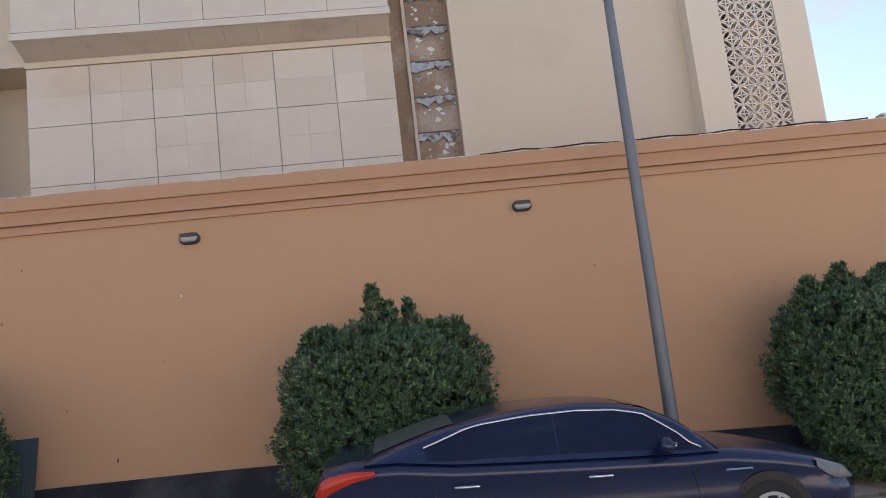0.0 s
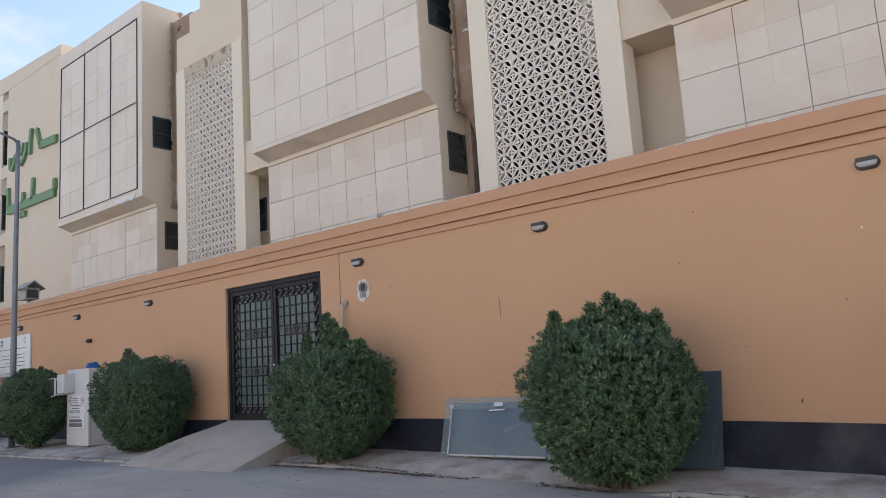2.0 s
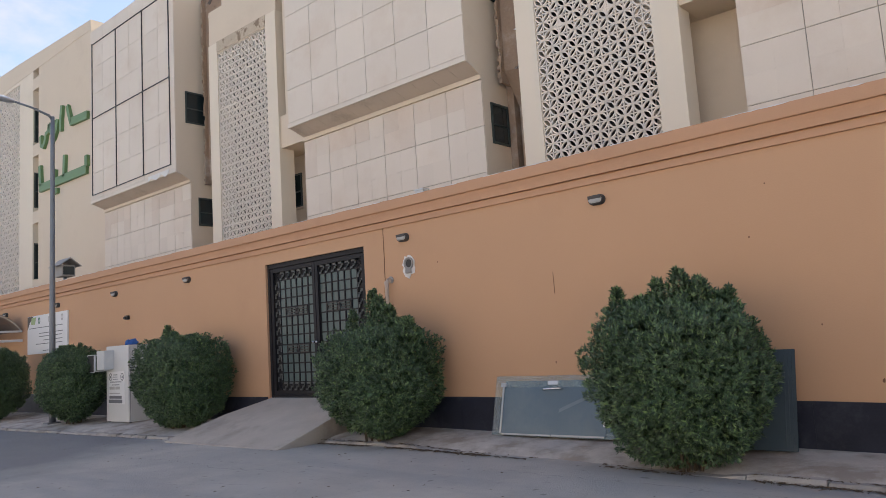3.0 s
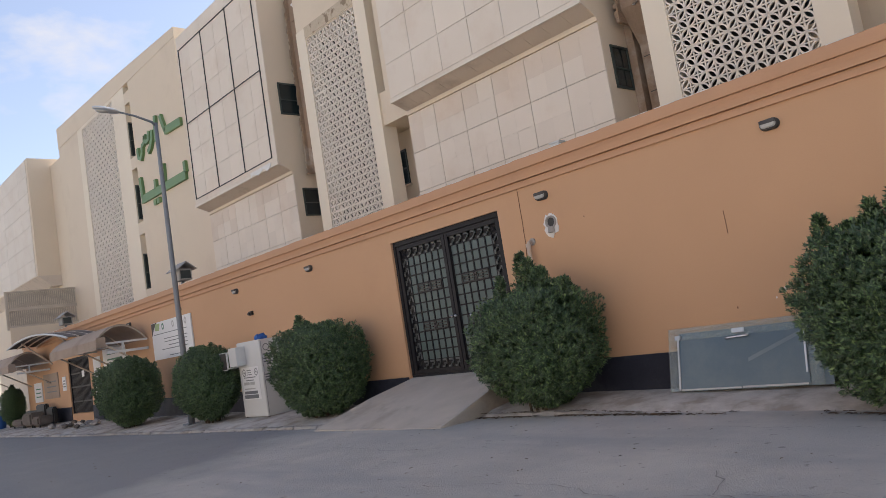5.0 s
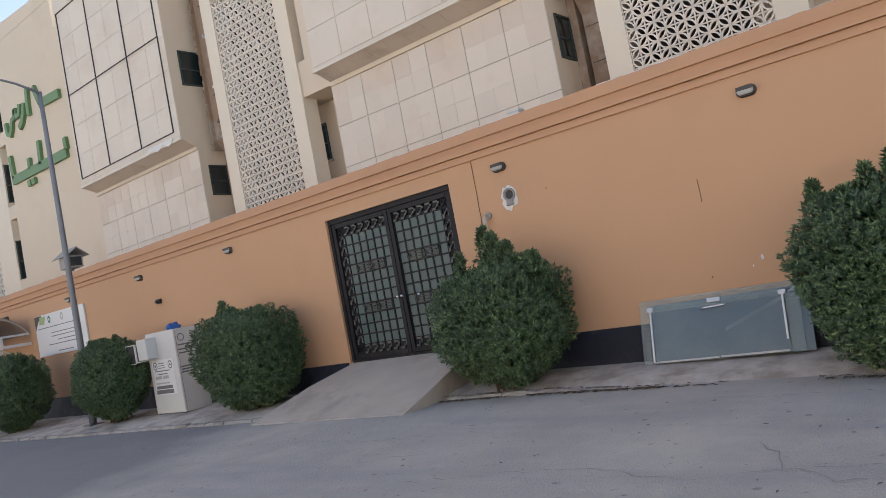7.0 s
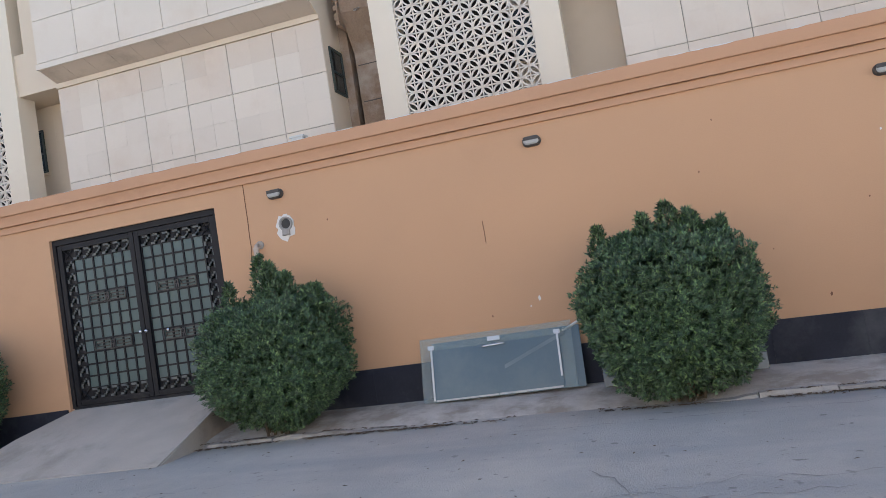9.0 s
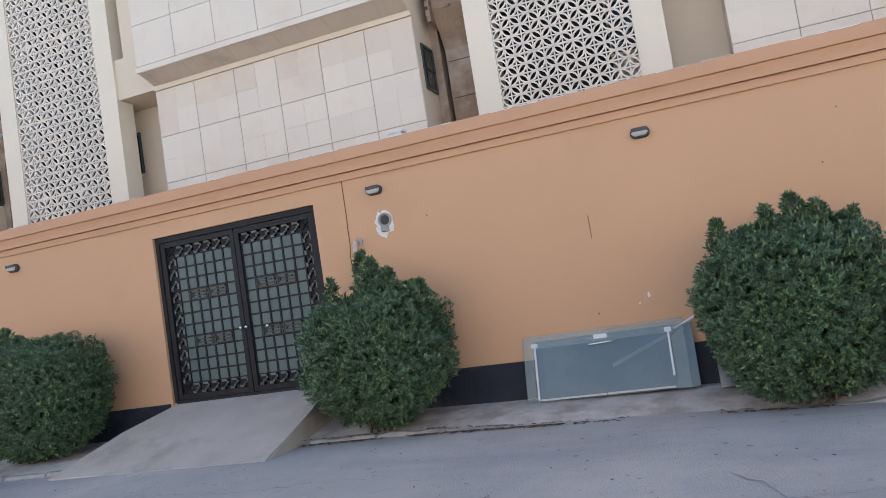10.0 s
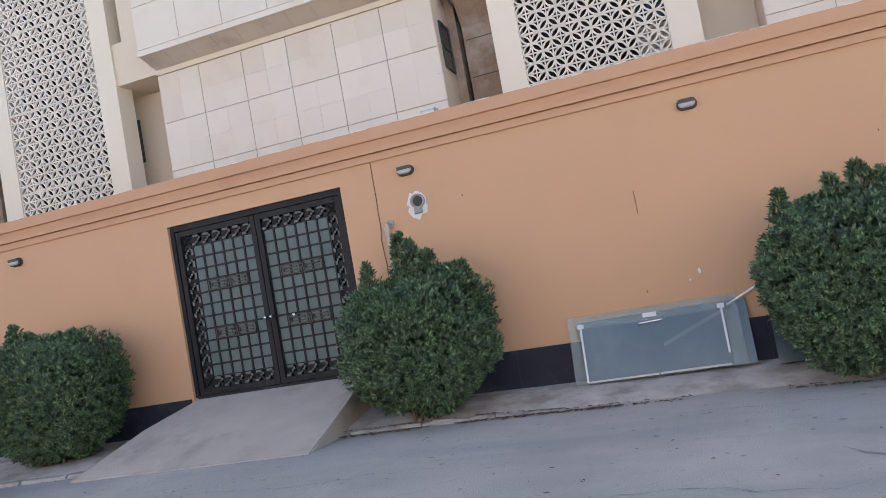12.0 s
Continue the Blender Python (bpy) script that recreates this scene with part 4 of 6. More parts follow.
# ---- kerb stones ----
def kerbs():
    x = -58.0
    rnd = random.Random(9)
    while x < 17:
        l = rnd.uniform(0.55, 1.0)
        x1 = x + l
        if not (-15.1 < (x + x1) / 2 < -11.7 or -8.5 < (x + x1) / 2 < -5.1):
            bm = bmesh.new()
            dz = rnd.uniform(-0.006, 0.006)
            ring = []
            worn = rnd.uniform(0.0, 0.5)
            for i in range(6):
                xx = x + 0.008 + (l - 0.016) * i / 5
                y0, zr, zt = kerb_y(xx), road_z(xx), road_z(xx) + kerb_rise(xx) + dz
                jt = rnd.uniform(-0.02, 0.02)
                y0 += jt
                zt -= (worn * kerb_rise(xx) + 0.014) * rnd.uniform(0, 1) ** 2
                ring.append([bm.verts.new(p) for p in ((xx, y0, zr - 0.12), (xx, y0 + 0.012, zt - 0.03), (xx, y0 + 0.035, zt), (xx, y0 + 0.15, zt + 0.004), (xx, y0 + 0.15, zr - 0.12))])
            for a, b in zip(ring, ring[1:]):
                for k in range(5):
                    bm.faces.new((a[k], a[(k + 1) % 5], b[(k + 1) % 5], b[k]))
            bm.faces.new(ring[0][::-1])
            bm.faces.new(ring[-1])
            part("kerb_stone", bm, KERB, pavement)
        x = x1


kerbs()

# ---- cracks in the road, litter along the kerb ----
def road_crack(pts, w, seed):
    rnd = random.Random(seed)
    bm = bmesh.new()
    fine = []
    for (xa, ya), (xb, yb) in zip(pts, pts[1:]):
        n = max(2, int(math.hypot(xb - xa, yb - ya) / 0.12))
        for k in range(n):
            f = k / n
            fine.append((xa + (xb - xa) * f + rnd.uniform(-0.03, 0.03), ya + (yb - ya) * f + rnd.uniform(-0.06, 0.06)))
    fine.append(pts[-1])
    rails = []
    for i, (x, y) in enumerate(fine):
        ww = w * rnd.uniform(0.15, 1.5) * (0.25 if i in (0, len(fine) - 1) else 1)
        z = road_z(x) + 0.012 * noise.noise((x * 0.5, y * 0.5, 0)) + 0.006
        rails.append((bm.verts.new((x - ww * 0.4, y - ww, z)), bm.verts.new((x + ww * 0.4, y + ww, z))))
    for a, b in zip(rails, rails[1:]):
        bm.faces.new((a[0], b[0], b[1], a[1]))
    tagged(part("road_crack", bm, TAR, road), "")


road_crack([(-14.5, 5.2), (-12.6, 5.6), (-10.9, 5.4), (-9.2, 5.7)], 0.0049, 1)
road_crack([(-10.6, 4.3), (-9.4, 4.9), (-8.6, 5.9)], 0.0045, 2)
road_crack([(-9.0, 3.9), (-7.6, 4.4), (-6.3, 4.2), (-5.0, 4.7), (-3.4, 4.6)], 0.0049, 3)
road_crack([(-6.1, 5.2), (-5.75, 4.5), (-5.4, 4.25), (-4.3, 4.35)], 0.0070, 4)
road_crack([(-7.2, 6.9), (-5.0, 6.95), (-3.0, 7.0), (-0.5, 6.95)], 0.0042, 5)
road_crack([(-3.9, 4.9), (-3.3, 4.1), (-2.6, 3.6)], 0.0052, 6)
road_crack([(-19.0, 4.6), (-16.6, 5.1), (-14.4, 5.0)], 0.0052, 7)

litter = bmesh.new()
rnd = random.Random(31)
for x0, x1, n in ((-10.0, -8.0, 380), (-11.6, -10.3, 200), (-4.4, -2.6, 330), (-6.2, -5.0, 120), (-8.4, -7.2, 80), (-20, -15.6, 30)):
    for k in range(n):
        x = rnd.uniform(x0, x1)
        y = kerb_y(x) + rnd.gauss(-0.035, 0.04)
        z = road_z(x) + 0.012 * noise.noise((x * 0.5, y * 0.5, 0)) + (0.012 if y < kerb_y(x) else kerb_rise(x) + 0.012)
        a, l = rnd.uniform(0, 6.28), rnd.uniform(0.015, 0.05)
        d, e = (math.cos(a) * l, math.sin(a) * l), (-math.sin(a) * l * 0.25, math.cos(a) * l * 0.25)
        litter.faces.new([litter.verts.new(p) for p in ((x - d[0], y - d[1], z - 0.004), (x + e[0], y + e[1], z + 0.006), (x + d[0], y + d[1], z - 0.002), (x - e[0], y - e[1], z + 0.004))])
for k in range(150):
    x, y = rnd.uniform(-20, 0), rnd.uniform(2.5, 7.2)
    z = road_z(x) + 0.012 * noise.noise((x * 0.5, y * 0.5, 0)) + 0.012
    a, l = rnd.uniform(0, 6.28), rnd.uniform(0.01, 0.035)
    d, e = (math.cos(a) * l, math.sin(a) * l), (-math.sin(a) * l * 0.3, math.cos(a) * l * 0.3)
    litter.faces.new([litter.verts.new(p) for p in ((x - d[0], y - d[1], z - 0.004), (x + e[0], y + e[1], z + 0.004), (x + d[0], y + d[1], z - 0.002), (x - e[0], y - e[1], z + 0.002))])
tagged(part("leaf_litter", litter, DRY), "dry brown leaves and grit along the kerb", "litter", kind="stuff")

# ---- marks on the wall ----
bm = bmesh.new()
rnd = random.Random(5)
pts = [(-10.97 + rnd.uniform(-0.012, 0.012) - 0.02 * i / 9, WALL_Y - 0.003, 3.66 - 0.19 * i) for i in range(10)]
tube(bm, pts, [0.007] * 9 + [0.003], 5)
part("wall_crack", bm, CRACK, yard_wall)
for (x, z), (x2, z2) in (((-7.455, 2.48), (-7.45, 2.17)),):
    bm = bmesh.new()
    tube(bm, [(x, WALL_Y, z), (x + 0.006, WALL_Y - 0.002, (z + z2) / 2), (x2, WALL_Y, z2)], 0.006, 5)
    part("wall_crack", bm, CRACK, yard_wall)
for x, z, r, m in ((-6.85, 1.33, 0.028, PLASTER_WHITE), (-6.98, 1.24, 0.012, PLASTER_WHITE), (-2.50, 2.72, 0.016, PLASTER_WHITE), (-4.35, 3.22, 0.012, CRACK), (-7.52, 1.18, 0.014, CRACK),
                   (-3.35, 0.86, 0.022, CRACK), (2.65, 2.55, 0.014, CRACK), (-4.6, 2.6, 0.012, CRACK), (-3.9, 1.5, 0.01, CRACK), (-2.75, 1.95, 0.01, CRACK), (-9.7, 2.9, 0.012, CRACK)):
    bm = bmesh.new()
    rr = random.Random(int(x * 100))
    prism(bm, [(x + r * 0.8 * math.cos(a) * rr.uniform(0.6, 1.2), z + r * 1.3 * math.sin(a) * rr.uniform(0.6, 1.2)) for a in (2 * math.pi * i / 9 for i in range(9))], WALL_Y - 0.003, WALL_Y + 0.004)
    part("chip", bm, m, yard_wall)

# knocked-out socket with its round pipe end
sock = thing("pipe_socket", (-10.36, WALL_Y, 2.92), "grey pipe end in a ragged white plaster patch on the wall", "pipe")
bm = bmesh.new()
rr = random.Random(3)
prism(bm, [(-10.36 + 0.155 * math.cos(a) * rr.uniform(0.68, 1.18), 2.91 + 0.20 * math.sin(a) * rr.uniform(0.75, 1.15)) for a in (2 * math.pi * i / 23 for i in range(23))], WALL_Y - 0.012, WALL_Y + 0.01)
part("plaster_patch", bm, PLASTER_WHITE, sock)
bm = bmesh.new()
n = 20
rings = [[bm.verts.new((-10.35 + r * math.cos(2 * math.pi * k / n), y, 2.95 + r * math.sin(2 * math.pi * k / n))) for k in range(n)] for r, y in ((0.105, WALL_Y - 0.012), (0.105, WALL_Y - 0.045), (0.085, WALL_Y - 0.045), (0.07, WALL_Y - 0.02))]
for r, s in zip(rings, rings[1:]):
    for k in range(n):
        bm.faces.new((r[k], r[(k + 1) % n], s[(k + 1) % n], s[k]))
part("collar", bm, PVC, sock)
# flat black disc paints the darkness inside the pipe end
bm = bmesh.new()
bm.faces.new([bm.verts.new((-10.35 + 0.072 * math.cos(2 * math.pi * k / n), WALL_Y - 0.021, 2.95 + 0.072 * math.sin(2 * math.pi * k / n))) for k in range(n)])
part("hollow", bm, BLACK, sock)
bm = bmesh.new()
tube(bm, [(-10.36, WALL_Y - 0.02, 2.86), (-10.36, WALL_Y - 0.03, 2.78)], 0.06, 10)
part("pipe_stub", bm, PVC, sock)

elbow = thing("wall_pipe", (-10.87, WALL_Y, 1.6), "grey pipe bent out of the wall down behind a bush", "pipe")
bm = bmesh.new()
tube(bm, [(-10.84, WALL_Y + 0.02, 2.70), (-10.845, WALL_Y - 0.06, 2.70), (-10.85, WALL_Y - 0.09, 2.67), (-10.85, WALL_Y - 0.09, 2.58), (-10.86, WALL_Y - 0.07, 1.5)], [0.04, 0.042, 0.045, 0.034, 0.032], 10)
part("pipe", bm, PALE_PIPE, elbow, smooth=True)
bm = bmesh.new()
tube(bm, [(-10.82, WALL_Y + 0.01, 2.71), (-10.82, WALL_Y - 0.02, 2.71)], 0.062, 12)
part("flange", bm, PVC, elbow)

# small box under a lamp, little lamp on the coping, loose cable on the coping
dk = thing("junction_box", (-20.7, WALL_Y, 2.72), "small black junction box on the wall", "junction box")
part("housing", boxes((-20.79, -20.61, WALL_Y - 0.07, WALL_Y, 2.67, 2.78)), BLACK, dk, bevel=0.01)
part("nozzle", boxes((-20.74, -20.66, WALL_Y - 0.12, WALL_Y - 0.07, 2.69, 2.74)), BLACK, dk)
for x in (-9.95, 6.95):
    cb = thing("coping_box", (x, WALL_Y, WALL_TOP), "small pale metal box on the wall coping", "box")
    part("lid", boxes((x - 0.11, x + 0.11, WALL_Y - 0.10, WALL_Y + 0.06, WALL_TOP + 0.05, WALL_TOP + 0.075)), WHITE, cb)
    part("housing", boxes((x - 0.09, x + 0.09, WALL_Y - 0.08, WALL_Y + 0.05, WALL_TOP, WALL_TOP + 0.05)), WHITE, cb)
cable = thing("loose_cable", (4, WALL_Y, WALL_TOP), "black cable lying along the wall coping", "cable")
bm = bmesh.new()
rr = random.Random(8)
tube(bm, [(1.35 + 0.28 * i, WALL_Y - 0.05 + rr.uniform(-0.03, 0.03), WALL_TOP + 0.012 + 0.03 * abs(math.sin(i * 0.9))) for i in range(20)], 0.011, 6)
part("cable", bm, BLACK, cable, smooth=True)

# ---- glass door lying on its side against the wall ----
gd = thing("glass_door", (-7.55, 8.7, 0.13), "dusty frameless glass door lying on its side against the wall", "door")


def lean(x, h, off=0.0, foot=8.60, top=WALL_Y - 0.02, z0=0.15, height=0.92):
    """A point on a leaning pane, h metres up its slope, off metres proud of it."""
    a = math.asin((top - foot) / height)
    return (x, foot + h * math.sin(a) - off * math.cos(a), z0 + h * math.cos(a) + off * math.sin(a))


def slab(bm, x0, x1, h0, h1, o0, o1, tilt=0.0, **k):
    v = [bm.verts.new(lean(x, h + tilt * (x - x0), o, **k)) for o in (o0, o1) for x, h in ((x0, h0), (x1, h0), (x1, h1), (x0, h1))]
    for q in ((0, 1, 2, 3), (7, 6, 5, 4), (0, 4, 5, 1), (1, 5, 6, 2), (2, 6, 7, 3), (3, 7, 4, 0)):
        bm.faces.new([v[i] for i in q])


bm = bmesh.new()
slab(bm, -8.66, -6.57, 0.0, 0.87, 0.0, 0.010)
part("pane", bm, SHEET_CLEAR, gd)
bm = bmesh.new()
slab(bm, -8.50, -6.74, 0.03, 0.70, 0.011, 0.0125)
part("frosted_film", bm, SHEET_GLASS, gd)
bm = bmesh.new()
slab(bm, -8.5, -6.47, 0.0, 0.80, -0.03, -0.015)
part("rear_pane", bm, SHEET_GLASS, gd)
for x in (-8.50, -6.76):
    bm = bmesh.new()
    slab(bm, x - 0.012, x + 0.012, 0.02 if x < -8 else 0.16, 0.72, 0.014, 0.03)
    part("rail", bm, ALU, gd)
    bm = bmesh.new()
    slab(bm, x - 0.042, x + 0.042, 0.71, 0.765, 0.014, 0.04)
    part("clamp", bm, ALU, gd)
bm = bmesh.new()
slab(bm, -8.48, -7.62, 0.008, 0.030, 0.014, 0.018)
slab(bm, -7.60, -6.76, 0.010, 0.034, 0.014, 0.018)
part("edge_tape", bm, TAPE, gd)
bm = bmesh.new()
slab(bm, -7.70, -7.53, 0.735, 0.79, 0.014, 0.03)
part("lock_plate", bm, ALU, gd)
bm = bmesh.new()
tube(bm, [lean(-7.77, 0.66, 0.015), lean(-7.77, 0.66, 0.055), lean(-7.74, 0.665, 0.065), lean(-7.50, 0.675, 0.065), lean(-7.47, 0.675, 0.055), lean(-7.47, 0.675, 0.015)], 0.014, 8)
part("handle", bm, CHROME, gd, smooth=True)
# pale stripe drawn on the pane for the batten seen through it
bm = bmesh.new()
slab(bm, -7.5, -6.66, 0.34, 0.39, 0.0135, 0.0145, tilt=0.42)
part("scuff", bm, BATTEN_STRIPE, gd)
gd.location.x += 0.07
stick = thing("wooden_batten", (-6.3, 8.8, 0.9), "pale wooden batten leaning behind the glass", "batten")
bm = bmesh.new()
tube(bm, [(-6.62, 8.80, 0.86), (-5.95, 8.815, 1.17)], 0.018, 4)
part("batten", bm, PLASTER_WHITE, stick)

# ---- stack of glass sheets behind a bush ----
gs = thing("glass_sheets", (-5.2, 8.6, 0.1), "stack of dark dusty glass sheets leaning on the wall", "glass sheet")
for k in range(4):
    bm = bmesh.new()
    x1 = -4.22 - 0.035 * k
    slab(bm, -6.17 + 0.03 * k, x1, 0, 1.16 - 0.025 * k, 0.018 * k, 0.018 * k + 0.01, foot=8.55, z0=road_z(-5) + 0.15, height=1.18)
    part("sheet", bm, SHEET_DARK, gs)

# ---- street lamps ----
def street_lamp(x, y, height, r0, r1, label):
    z0 = walk_z(x, y)
    t = thing("street_lamp", (x, y, z0), label, "street lamp", "street lamps")
    bm = bmesh.new()
    box(bm, x - 0.17, x + 0.17, y - 0.17, y + 0.17, z0 - 0.02, z0 + 0.025)
    part("base_plate", bm, STEEL, t)
    bm = bmesh.new()
    n = 9
    tube(bm, [(x, y, z0 + height * i / n) for i in range(n + 1)], [r0 + (r1 - r0) * i / n for i in range(n + 1)], 14)
    part("pole", bm, STEEL, t, smooth=True)
    zt = z0 + height
    bm = bmesh.new()
    tube(bm, [(x, y + 0.03, zt - 0.12), (x, y - 0.1, zt + 0.02), (x, y - 0.55, zt + 0.16), (x, y - 1.0, zt + 0.24)], [0.04, 0.036, 0.03, 0.028], 8)
    part("arm", bm, STEEL, t, smooth=True)
    bm = bmesh.new()
    bmesh.ops.create_uvsphere(bm, u_segments=16, v_segments=9, radius=1, matrix=Matrix.Translation((x, y - 1.28, zt + 0.27)) @ Matrix.Rotation(radians(-8), 4, "X") @ Matrix.Diagonal((0.13, 0.36, 0.075, 1)))
    part("lamp_head", bm, ALU, t, "grey cast lamp head", smooth=True)
    bm = bmesh.new()
    bmesh.ops.create_uvsphere(bm, u_segments=14, v_segments=7, radius=1, matrix=Matrix.Translation((x, y - 1.36, zt + 0.235)) @ Matrix.Diagonal((0.09, 0.2, 0.06, 1)))
    part("glass", bm, FROST, t, smooth=True)


street_lamp(-22.3, 7.57, 8.2, 0.085, 0.05, "slim grey steel street lamp on the pavement")
street_lamp(2.93, 7.72, 8.4, 0.08, 0.042, "slim grey steel lamp pole behind the parked car")

# ---- donation cabinet ----
dc = thing("donation_cabinet", (-19.6, 8.4, 0.12), "white metal donation cabinet with printed labels and side chute", "cabinet")
CX0, CX1, CY0, CY1, CZ0, CZ1 = -20.22, -19.05, 8.05, 8.72, 0.16, 1.98
part("body", boxes((CX0, CX1, CY0, CY1, CZ0, CZ1)), WHITE, dc, bevel=0.012)
for x in (CX0 + 0.05, CX1 - 0.05):
    for y in (CY0 + 0.05, CY1 - 0.05):
        part("foot", boxes((x - 0.025, x + 0.025, y - 0.025, y + 0.025, walk_z(x, y) - 0.01, CZ0)), BLACK, dc)
ch = part("chute", boxes((CX0 + 0.02, CX0 + 0.42, CY0 - 0.25, CY0 - 0.001, 1.42, 1.88)), WHITE, dc, "white chute box with an open grey mouth", bevel=0.008)
part("mouth_frame", boxes((CX0 - 0.10, CX0 + 0.019, CY0 - 0.30, CY0 - 0.27, 1.38, 1.80), (CX0 - 0.10, CX0 + 0.019, CY0 - 0.02, CY0 + 0.01, 1.38, 1.80), (CX0 - 0.10, CX0 + 0.019, CY0 - 0.27, CY0 - 0.02, 1.38, 1.41), (CX0 - 0.10, CX0 + 0.019, CY0 - 0.27, CY0 - 0.02, 1.77, 1.80)), WHITE, ch)
part("flap", boxes((CX0 - 0.34, CX0 - 0.02, CY0 - 0.305, CY0 - 0.285, 1.38, 1.78)), JUNK, ch, "dark flap of the chute")
part("flap_rim", boxes((CX0 - 0.37, CX0 - 0.34, CY0 - 0.31, CY0 - 0.28, 1.36, 1.80), (CX0 - 0.34, CX0 - 0.02, CY0 - 0.31, CY0 - 0.28, 1.36, 1.38), (CX0 - 0.34, CX0 - 0.02, CY0 - 0.31, CY0 - 0.28, 1.78, 1.80)), WHITE, ch)
# flat dark panel stands in for the shade inside the mouth
part("mouth", boxes((CX0 - 0.335, CX0 - 0.035, CY0 - 0.320, CY0 - 0.311, 1.39, 1.77)), LAMP_GREY, ch, "dark panel for the shaded inside of the chute")
lab = part("label", boxes((CX0 + 0.12, CX1 - 0.20, CY0 - 0.006, CY0, 0.58, 1.36)), PAPER, dc, "white printed label with emblems")


def disc(bm, cx, y, cz, r, hole=0.0, n=20, side=False, h=1.0):
    """A flat disc or ring facing -y, or +x where side is set."""
    def p(rr, a):
        u, w = rr * math.cos(a), rr * h * math.sin(a)
        return (y, cx + u, cz + w) if side else (cx + u, y, cz + w)
    if not hole:
        bm.faces.new([bm.verts.new(p(r, 2 * math.pi * k / n)) for k in range(n)])
        return
    a = [bm.verts.new(p(r, 2 * math.pi * k / n)) for k in range(n)]
    b = [bm.verts.new(p(hole, 2 * math.pi * k / n)) for k in range(n)]
    for k in range(n):
        bm.faces.new((a[k], a[(k + 1) % n], b[(k + 1) % n], b[k]))


for ex in (CX0 + 0.24, CX1 - 0.32):
    bm = bmesh.new()
    disc(bm, ex, CY0 - 0.0075, 1.23, 0.085, 0.062, h=1.1)
    disc(bm, ex, CY0 - 0.0075, 1.23, 0.03)
    part("emblem", bm, INK, lab)
for k, (z, a, b, hh, m) in enumerate(((1.27, 0.38, 0.60, 0.02, INK), (1.22, 0.38, 0.60, 0.015, INK), (1.17, 0.36, 0.62, 0.015, INK), (1.10, 0.2, 0.8, 0.02, INK), (1.03, 0.3, 0.7, 0.02, INK), (0.93, 0.18, 0.45, 0.07, FROST), (0.93, 0.5, 0.72, 0.07, FROST),
                                  (0.82, 0.18, 0.72, 0.03, FROST), (0.71, 0.17, 0.82, 0.07, INK), (0.60, 0.14, 0.84, 0.09, INK))):
    part("print_line", boxes((CX0 + a, CX0 + b, CY0 - 0.009, CY0 - 0.006, z, z + hh)), m, lab)
bm = bmesh.new()
disc(bm, CY0 + 0.16, CX1 + 0.004, 1.78, 0.085, 0.065, side=True)
part("emblem", bm, INK, dc)
for z in (1.60, 1.5, 1.42, 1.12, 1.06, 1.0):
    part("print_line", boxes((CX1, CX1 + 0.004, CY0 + 0.06, CY0 + 0.42, z, z + 0.03)), INK, dc)
part("door_seam", boxes((CX1, CX1 + 0.003, CY0 + 0.035, CY0 + 0.043, CZ0 + 0.05, CZ1 - 0.05)), INK, dc)
part("lock", boxes((CX1, CX1 + 0.03, CY0 + 0.02, CY0 + 0.06, 1.2, 1.32)), ALU, dc)
bl = thing("blue_cloth", (-19.5, 8.3, CZ1), "crumpled blue cloth lying on the white cabinet", "cloth")
bm = bmesh.new()
bmesh.ops.create_icosphere(bm, subdivisions=3, radius=1, matrix=Matrix.Translation((-19.45, 8.32, CZ1 + 0.05)) @ Matrix.Diagonal((0.22, 0.16, 0.08, 1)))
for v in bm.verts:
    v.co += Vector((0.05, 0.05, 0.06)) * noise.noise(v.co * 6) * 2
    v.co.z = max(v.co.z, CZ1 + 0.001)
part("cloth", bm, BLUE, bl, smooth=True)

# ---- notice board on the wall ----
nb = thing("notice_board", (-25.95, WALL_Y, 2.6), "large white printed notice board fixed to the wall", "notice board")
NX0, NX1, NZ0, NZ1 = -27.5, -24.42, 2.0, 3.2
part("panel", boxes((NX0, NX1, WALL_Y - 0.05, WALL_Y - 0.01, NZ0, NZ1)), PAPER, nb)
bm = bmesh.new()
prism(bm, [(NX0 + 0.01, NZ1 - 0.01), (NX0 + 0.01, NZ1 - 0.42), (NX0 + 0.2, NZ1 - 0.2), (NX0 + 0.5, NZ1 - 0.01)], WALL_Y - 0.054, WALL_Y - 0.05)
part("corner_tint", bm, JUNK, nb)
bm = bmesh.new()
prism(bm, [(NX0 + 0.35, NZ1 - 0.05), (NX0 + 0.28, NZ1 - 0.26), (NX0 + 0.6, NZ1 - 0.28), (NX0 + 0.72, NZ1 - 0.05)], WALL_Y - 0.055, WALL_Y - 0.05)
part("emblem", bm, material("pale_green_print", (0.36, 0.46, 0.22), 0.6, 0.1, 5, 60, 0.0), nb)
for cx in (-26.55, -25.75, -24.8):
    bm = bmesh.new()
    disc(bm, cx, WALL_Y - 0.053, NZ1 - 0.17, 0.09, 0.04, h=1.2)
    part("emblem", bm, GREEN_INK if cx < -26 else FROST, nb)
for z, a, b in ((2.80, 0.15, 2.75), (2.62, 0.95, 2.75), (2.52, 0.95, 2.7), (2.40, 1.3, 2.72), (2.29, 0.7, 2.72), (2.08, 1.25, 2.2)):
    part("print_line", boxes((NX0 + a, NX0 + b, WALL_Y - 0.053, WALL_Y - 0.05, z, z + 0.022)), INK, nb)

